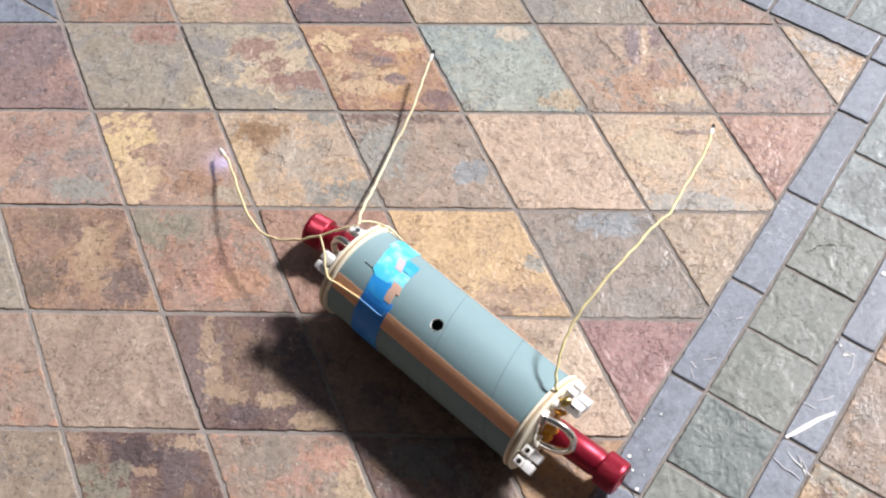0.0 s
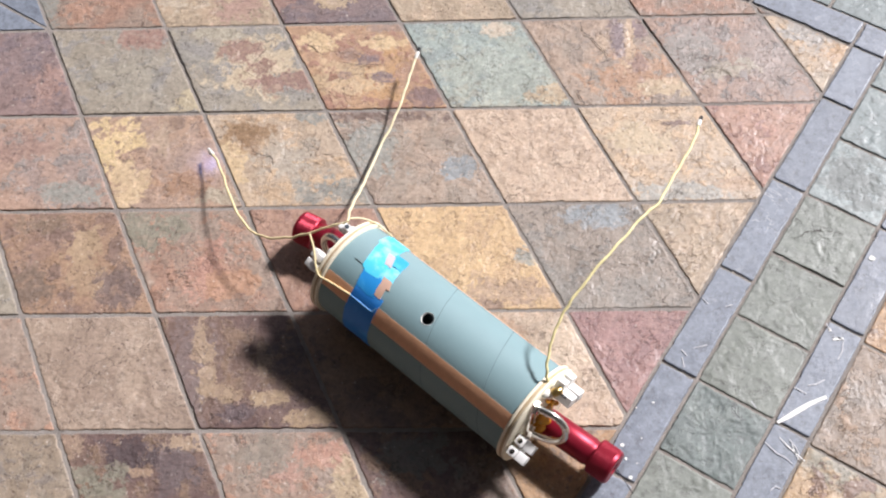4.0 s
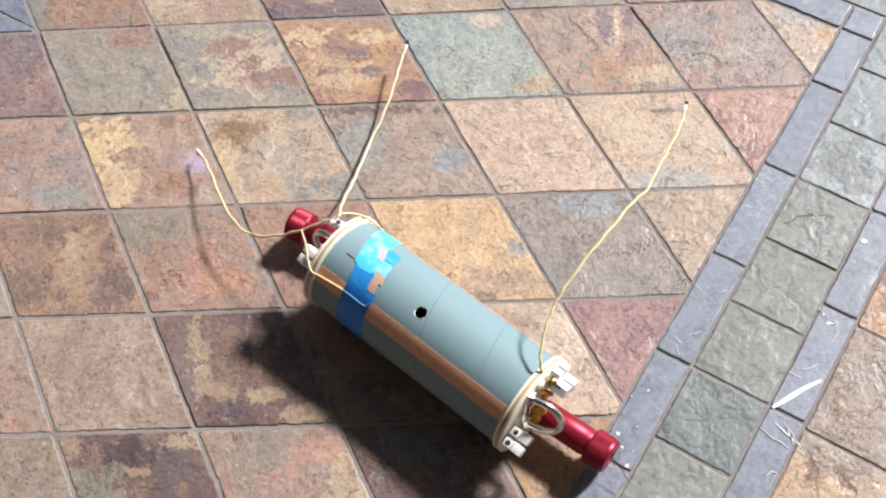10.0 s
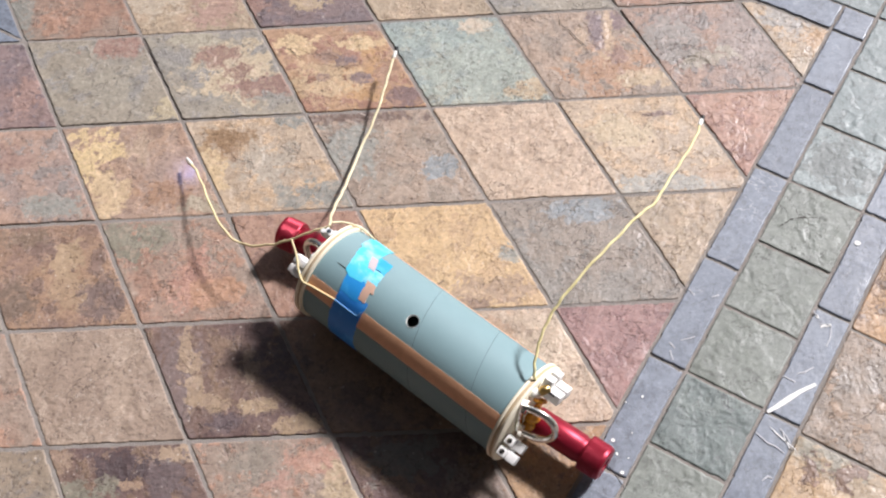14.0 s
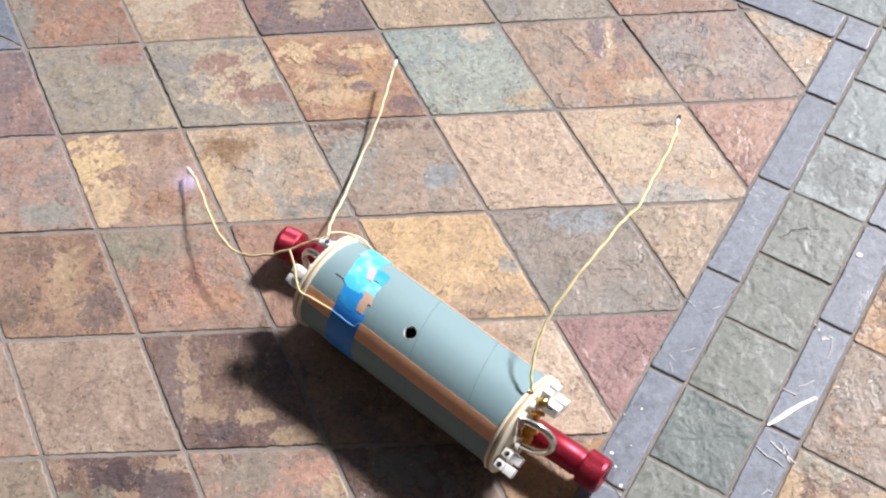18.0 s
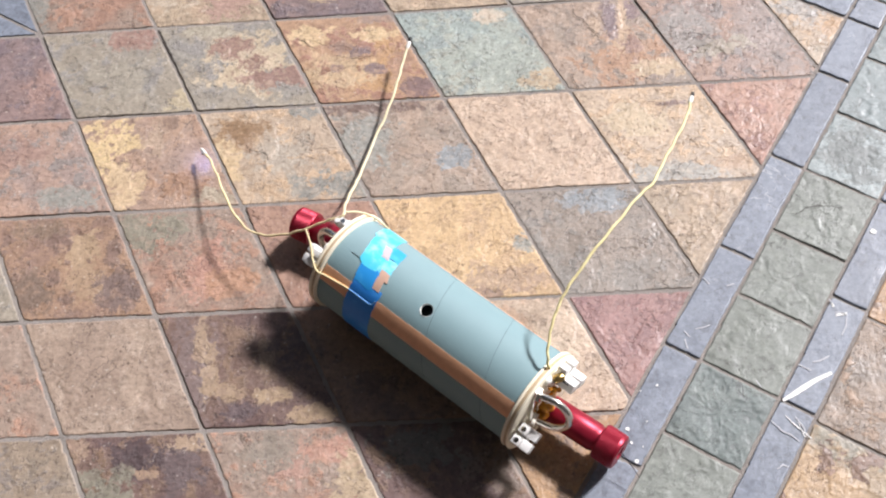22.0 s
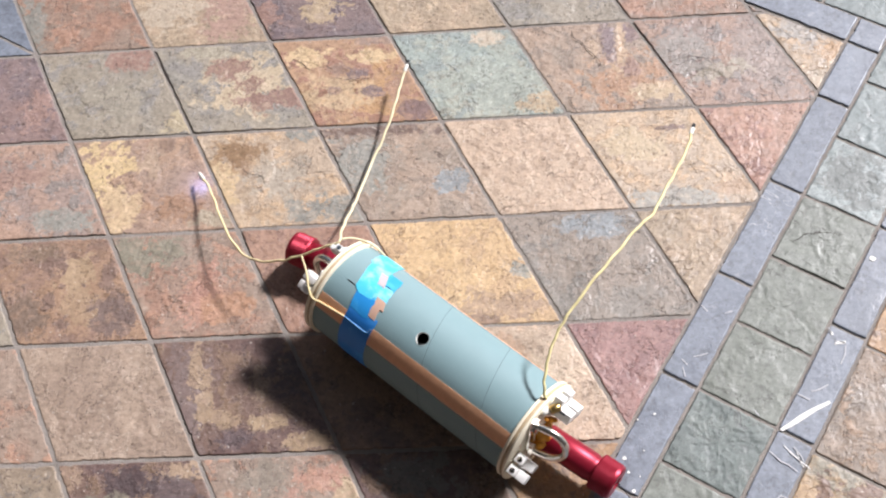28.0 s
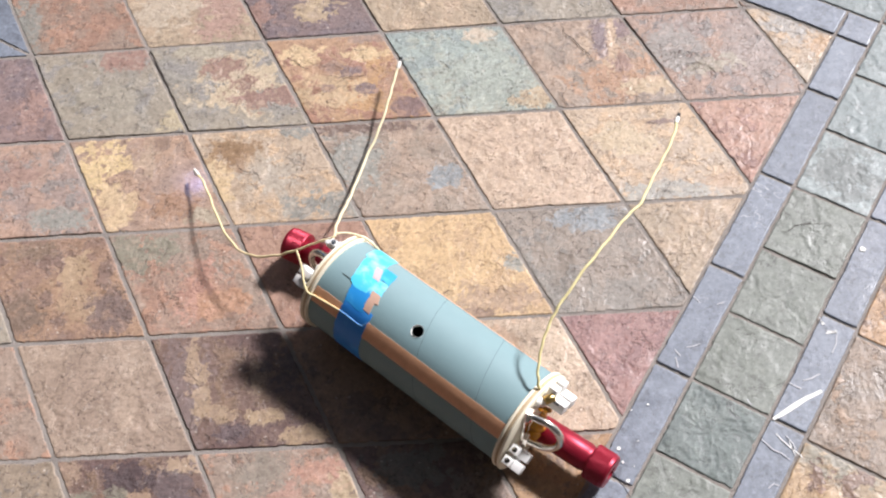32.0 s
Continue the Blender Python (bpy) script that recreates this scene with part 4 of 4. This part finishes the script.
terminal(pose(0.1087, -0.0330, 0.0500, 18, 0, 0), 2)
terminal(pose(0.1087, 0.0205, 0.0750, -35, 0, 0), 2, 1.15, False)
terminal(pose(-0.1110, -0.0230, 0.0740, -30, 0, 180), 2, 0.9, False)
terminal(pose(-0.1110, 0.0130, 0.0800, 0, 0, 180), 1, 0.8)


for x, y, z, r in ((0.111, 0.012, 0.078, 0.005), (0.112, 0.020, 0.070, 0.006), (0.110, 0.006, 0.084, 0.004), (0.113, 0.026, 0.064, 0.005), (-0.113, -0.020, 0.077, 0.004), (-0.114, -0.027, 0.069, 0.004), (-0.112, -0.012, 0.083, 0.004), (-0.112, 0.014, 0.085, 0.004)):
    bm = bmesh.new()
    bmesh.ops.create_icosphere(bm, subdivisions=2, radius=r, matrix=Matrix.Translation((x, y, z)) @ Matrix.Diagonal((0.8, 1.1, 0.9, 1)))
    part("glue_bead", bm, NYLON, device, "white hot-melt glue round the terminals")

# brass clamp, slot and drops of amber glue beside the upper terminal
bm = bmesh.new()
lathe(bm, [(0, 0), (0, 0.0030), (0.0005, 0.0036), (0.008, 0.0036), (0.0085, 0.003), (0.0085, 0)], pose(0.1130, 0.0090, 0.0845, 0, 0, 60), 12)
part("clamp", bm, BRASS, device, "brass clamp that holds the yellow wire")
bm = bmesh.new()
box(bm, 0.1195, 0.1245, 0.0120, 0.0138, 0.0840, 0.0852, None, 0.0004)
part("slot", bm, BLACK, device)
for x, y, z, r in ((0.1165, 0.0060, 0.0760, 0.0030), (0.1185, 0.0085, 0.0735, 0.0022), (0.1140, 0.0030, 0.0800, 0.0020), (0.1120, 0.0000, 0.0470, 0.0062), (0.1120, -0.0045, 0.0385, 0.0060), (0.1130, 0.0030, 0.0400, 0.0050), (0.1125, 0.0205, 0.0600, 0.0036), (0.1130, 0.0065, 0.0530, 0.0036)):
    bm = bmesh.new()
    bmesh.ops.create_icosphere(bm, subdivisions=2, radius=r, matrix=Matrix.Translation((x, y, z)) @ Matrix.Diagonal((1.1, 1.0, 0.8, 1)))
    part("glue_bead", bm, AMBER, device, "amber glue beside the terminal")


def wire(points, label, colour=YELLOW, radius=0.0011, n=8, led=None):
    """A stiff insulated wire that springs from the device, with a small lamp or plug at its tip."""
    base = Vector(points[0])
    path = [p - base for p in spline(points, n)]
    for i in range(2, len(path) - 2):
        path[i] += Vector((math.sin(i * 0.9), math.cos(i * 0.7), math.sin(i * 1.3 + 1))) * 0.00035
    bm = bmesh.new()
    sweep(bm, path, radius, 9)
    ob = part("wire", bm, colour, device, label)
    ob.location = base
    d = (path[-1] - path[-3]).normalized()
    m = Matrix.Translation(path[-1]) @ d.to_track_quat("X", "Z").to_matrix().to_4x4()
    bm = bmesh.new()
    lathe(bm, [(-0.005, 0), (-0.005, 0.0016), (-0.004, 0.0019), (0.002, 0.0019), (0.003, 0.0014), (0.003, 0)], m, 12)
    part("sleeve", bm, NYLON, ob)
    if led:
        # the lamp sits under the tip and faces the ground
        down = Matrix.Translation(path[-1] + Vector((-0.0012, -0.0012, -0.0016))) @ Vector((-0.40, -0.42, -0.80)).to_track_quat("X", "Z").to_matrix().to_4x4()
        bm = bmesh.new()
        lathe(bm, [(-0.0012, 0), (-0.0012, 0.0014), (0.0006, 0.0015), (0.0006, 0.0013), (0, 0.0013)], down, 14)
        lamp = part("lamp", bm, NYLON, ob, "small white lamp, lit")
        bm = bmesh.new()
        lathe(bm, [(0.0001, 0), (0.0001, 0.0012), (0.0003, 0.0010), (0.0004, 0)], down, 14)
        part("lens", bm, led, lamp)
    bm = bmesh.new()
    lathe(bm, [(0.003, 0), (0.003, 0.0017), (0.0075, 0.0016), (0.008, 0)], m, 8)
    part("plug", bm, NYLON if led else BLACK, ob)
    return ob


LED, ln, ll, lb = material("white_led")
lb.inputs["Base Color"].default_value = (0.8, 0.85, 1, 1)
lb.inputs["Emission Color"].default_value = (0.32, 0.44, 1.0, 1)
lb.inputs["Emission Strength"].default_value = 700.0
wire_left = wire([(-0.1208, 0.0174, 0.086), (-0.1339, 0.0059, 0.078), (-0.1481, -0.0072, 0.067), (-0.1649, -0.0182, 0.055), (-0.1837, -0.0272, 0.045), (-0.2047, -0.0304, 0.037), (-0.2293, -0.0254, 0.033), (-0.2583, -0.0133, 0.028), (-0.2766, -0.0038, 0.025), (-0.2998, 0.0065, 0.018), (-0.3134, 0.0105, 0.0135)], "golden cream wire bent outwards with a lit lamp at its tip", GOLD, 0.0011, led=LED)
wire([(-0.1208, 0.0174, 0.086), (-0.1413, 0.0397, 0.062), (-0.1597, 0.0643, 0.036), (-0.1751, 0.0869, 0.017), (-0.1934, 0.1265, 0.011), (-0.204, 0.16, 0.016), (-0.2147, 0.1856, 0.021), (-0.2244, 0.2057, 0.024), (-0.2330, 0.2252, 0.0276)], "cream wire reaching out from the tube over the slate", CREAM, 0.0013)
wire_right = wire([(0.1062, 0.0128, 0.089), (0.1019, 0.0152, 0.0965), (0.0948, 0.0249, 0.103), (0.088, 0.0385, 0.11), (0.0832, 0.054, 0.1158), (0.081, 0.0695, 0.1212), (0.0785, 0.1036, 0.127), (0.077, 0.1357, 0.127), (0.0747, 0.1621, 0.125), (0.0751, 0.1838, 0.122), (0.0686, 0.2069, 0.119), (0.0622, 0.2328, 0.116), (0.0548, 0.2588, 0.113), (0.0457, 0.2783, 0.11)], "yellow wire arching out from the tube over the slate", YELLOW, 0.0012)
for ends, colour in (([(-0.1353, 16.8, 0.047), (-0.1239, 26.8, 0.046), (-0.1141, 39.3, 0.0465), (-0.1066, 46.4, 0.0466), (-0.0987, 46.3, 0.0446), (-0.0863, 44.6, 0.0442), (-0.0735, 42.8, 0.0440)], GOLD),
                     ([(-0.0735, 42.8, 0.0436), (-0.0640, 42.8, 0.0437), (-0.0547, 43.1, 0.0436), (-0.0487, 42.3, 0.0434), (-0.0462, 36.0, 0.0434)], LEAD_BLUE),
                     ([(-0.1200, -25.7, 0.0475), (-0.1157, -36.7, 0.0472), (-0.1085, -46.5, 0.0472), (-0.1006, -56.3, 0.0460), (-0.0877, -57.0, 0.0443)], CREAM)):
    bm = bmesh.new()
    sweep(bm, spline([on_tube(s, phi, r) for s, phi, r in ends], 6), 0.0006 if colour is LEAD_BLUE else 0.0009, 8)
    part("lead", bm, colour, device, "cream insulated lead along the tube")


# ---- marks on the slate ----
def mark(points, width, mat=CHALK, label="white paint smear"):
    """A thin smear of white paint, or a scuff, on the ground."""
    bm = bmesh.new()
    left, right = [], []
    for i, p in enumerate(points):
        d = (Vector(points[min(i + 1, len(points) - 1)]) - Vector(points[max(i - 1, 0)])).normalized()
        n = Vector((-d.y, d.x)) * width * (0.45 + 0.55 * math.sin(math.pi * (i + 0.4) / len(points))) * dice.uniform(0.8, 1.2)
        left.append(bm.verts.new((p[0] + n.x - 0.35, p[1] + n.y + 0.1, JOINT + 0.0005)))
        right.append(bm.verts.new((p[0] - n.x - 0.35, p[1] - n.y + 0.1, JOINT + 0.0005)))
    for k in range(len(points) - 1):
        bm.faces.new((left[k], left[k + 1], right[k + 1], right[k]))
    return part("paint_mark", bm, mat, ground, label)


def fissure(points, width):
    """A hair crack or broken cleft edge: a dark, uneven line that thins out to its ends."""
    path = [p + Vector((dice.uniform(-1, 1), dice.uniform(-1, 1), 0)) * 0.0006 for p in spline([(x - 0.35, y + 0.1, JOINT + 0.0001) for x, y in points], 8)]
    bm, rows = bmesh.new(), []
    for i, p in enumerate(path):
        d = (path[min(i + 1, len(path) - 1)] - path[max(i - 1, 0)]).normalized()
        n = Vector((-d.y, d.x, 0)) * width * (0.25 + 0.75 * math.sin(math.pi * (i + 0.3) / len(path))) * dice.uniform(0.4, 1.3)
        rows.append((bm.verts.new(p + n), bm.verts.new(p - n)))
    for a, b in zip(rows, rows[1:]):
        bm.faces.new((a[0], b[0], b[1], a[1]))
    part("crack", bm, FISSURE, ground, "dark hair crack in the slate")


for line, width in (
    ([(0.5097, 0.1108), (0.5127, 0.0942), (0.5197, 0.0886), (0.5271, 0.0760), (0.5347, 0.0665), (0.5380, 0.0583)], 0.00054),
    ([(0.5185, 0.0415), (0.5170, 0.0329)], 0.00042),
    ([(0.5028, 0.0209), (0.5053, 0.0121), (0.5096, 0.0005)], 0.00048),
    ([(0.3811, 0.0707), (0.3873, 0.0659), (0.3912, 0.0591)], 0.00036),
    ([(0.4683, 0.0256), (0.4701, 0.0158)], 0.00030),
    ([(0.2217, 0.0854), (0.2316, 0.0821), (0.2393, 0.0735), (0.2458, 0.0705)], 0.00042),
    ([(0.2836, 0.0945), (0.2964, 0.0912), (0.3090, 0.0914)], 0.00030),
    ([(0.2590, 0.0617), (0.2800, 0.0577), (0.3076, 0.0569)], 0.00030),
    ([(0.1768, -0.0411), (0.1836, -0.0501), (0.1983, -0.0546), (0.2018, -0.0643)], 0.00036),
    ([(0.1836, -0.0501), (0.1801, -0.0558)], 0.00024),
    ([(0.6248, 0.0616), (0.6407, 0.0591), (0.6477, 0.0508)], 0.00030),
    ([(0.7034, 0.0329), (0.7135, 0.0197)], 0.00030),
    ([(0.6874, -0.1542), (0.6983, -0.1548), (0.7085, -0.1488), (0.7267, -0.1489), (0.7407, -0.1529)], 0.00036),
    ([(0.5126, -0.1875), (0.5161, -0.2021)], 0.00030),
    ([(0.5724, -0.0194), (0.5842, -0.0211), (0.5951, -0.0288)], 0.00036),
    ([(0.0748, 0.1093), (0.0886, 0.0828), (0.0991, 0.0609)], 0.00060),
):
    fissure(line, width)


def fleck(x, y, size):
    n = 7
    bm = bmesh.new()
    ring = [(x + size * dice.uniform(0.5, 1.1) * math.cos(2 * math.pi * k / n) - 0.35, y + size * dice.uniform(0.5, 1.1) * math.sin(2 * math.pi * k / n) + 0.1, JOINT + 0.0005) for k in range(n)]
    bm.faces.new([bm.verts.new(p) for p in ring])
    part("paint_fleck", bm, CHALK, ground, "white paint fleck")


mark([(0.6556, -0.3366), (0.6643, -0.3322), (0.6747, -0.3260), (0.6861, -0.3196), (0.7005, -0.3135)], 0.0021)
mark([(0.7125, -0.2480), (0.7133, -0.2515)], 0.0012)
mark([(0.7140, -0.2600), (0.7175, -0.2588), (0.7205, -0.2592), (0.7235, -0.2585)], 0.0014)
for line, width in (
    ([(0.5808, -0.2753), (0.5821, -0.2849)], 0.0006),
    ([(0.5915, -0.2661), (0.5979, -0.2653), (0.6040, -0.2634)], 0.0006),
    ([(0.6041, -0.2166), (0.6089, -0.2230)], 0.0006),
    ([(0.6238, -0.2259), (0.6305, -0.2240)], 0.0006),
    ([(0.7109, -0.2438), (0.7127, -0.2499)], 0.0006),
    ([(0.7139, -0.2570), (0.7191, -0.2578), (0.7239, -0.2607)], 0.0006),
    ([(0.7228, -0.2617), (0.7207, -0.2707), (0.7155, -0.2790)], 0.0006),
    ([(0.6430, -0.3538), (0.6517, -0.3640), (0.6576, -0.3671), (0.6636, -0.3732)], 0.0006),
    ([(0.6637, -0.3516), (0.6681, -0.3587), (0.6700, -0.3646)], 0.0006),
    ([(0.6742, -0.3045), (0.6837, -0.3105)], 0.0006),
    ([(0.6863, -0.3029), (0.6936, -0.3017), (0.7013, -0.2978)], 0.0006),
    ([(0.6364, -0.3173), (0.6394, -0.3231)], 0.0006),
    ([(0.5853, -0.2739), (0.5811, -0.2678)], 0.0006),
    ([(0.6419, -0.3964), (0.6469, -0.3927), (0.6512, -0.3948)], 0.0006),
):
    mark(line, width, SCUFF, "pale scuff on the blue slate")
mark([(0.6560, -0.3500), (0.6610, -0.3570), (0.6664, -0.3630), (0.6740, -0.3710)], 0.0005)
mark([(0.6655, -0.3560), (0.6670, -0.3640), (0.6690, -0.3700)], 0.0004)
for x, y, size in ((0.5233, -0.3558, 0.0020), (0.5255, -0.3678, 0.0016), (0.5281, -0.3846, 0.0026), (0.5523, -0.3175, 0.0014), (0.5374, -0.3220, 0.0010), (0.7616, -0.1781, 0.0034), (0.5400, -0.3500, 0.0009), (0.5345, -0.3720, 0.0008)):
    fleck(x, y, size)


P0 = {"left": (-0.1208, 0.0174, 0.086), "right": (0.1062, 0.0128, 0.089)}
SWAY_RIGHT = [(0, 0.39, -1.64), (0.5, -0.62, -2.29), (1, -1.0, -3.19), (1.5, 0.2, -2.27), (2, -0.01, -2.29), (2.5, 0.15, -0.9), (3, -0.18, -0.41), (3.5, -0.0, -1.78), (6, -0.15, -2.84), (7, -0.23, -2.61), (8, -1.11, -3.8), (9, -0.01, -1.92), (10, 0.23, -1.62), (11, -0.42, 0.77), (12, -0.92, 1.05), (13, 0.46, -3.37), (14, 0.36, -6.55), (14.5, -0.73, 1.0), (16.5, 0.51, -2.87), (17, 0.54, 0.36), (18, 0.56, -1.85), (19, -2.17, -1.27), (20, 1.22, -1.03), (21, -1.54, -2.56), (22, 0.67, -1.81), (23, 0.0, 0.0), (24, 0.6, -0.36), (25, 0.11, -0.36), (25.5, -0.06, -0.73), (28, -0.5, -2.38), (29, 0.18, -0.57), (30, 1.05, -0.26), (31, -0.24, -0.74), (32, 0.01, -1.3)]
SWAY_LEFT = [(0, -0.3, -0.83), (1, -0.18, -1.17), (2, 0.43, -1.17), (3, 0.34, -1.48), (6, 0.27, 0.33), (7, 0.11, -1.03), (8, 0.15, -0.35), (9, 0.23, -1.21), (10, 0.41, 0.05), (11, 0.9, -0.5), (12, 0.48, 1.68), (12.5, 1.06, 2.0), (13, 0.23, 0.79), (14, 0.15, -0.34), (14.5, 0.51, 0.61), (16.5, 0.02, -0.34), (17, -0.06, -0.98), (18, -0.17, -0.42), (19, 0.08, 0.52), (19.5, 0.32, 1.73), (20, 0.75, 1.65), (20.5, 0.17, 2.07), (21, 0.21, -0.2), (22, 0.38, -0.45), (23, 0.0, 0.0), (24, 0.44, -0.9), (25, -0.07, 0.23), (25.5, 0.46, -0.83), (28, -0.3, -0.58), (29, -0.21, -0.61), (30, -0.12, -0.51), (31, 0.23, -0.51), (32, 0.15, -0.74)]


def motions():
    """Wires that sway in the wind about their clamped ends: seconds, dip and swing in degrees."""
    walk(wire_right, [(t, pose(*P0["right"], a, 0, b)) for t, a, b in SWAY_RIGHT])
    walk(wire_left, [(t, pose(*P0["left"], 0, a, b)) for t, a, b in SWAY_LEFT])


motions()
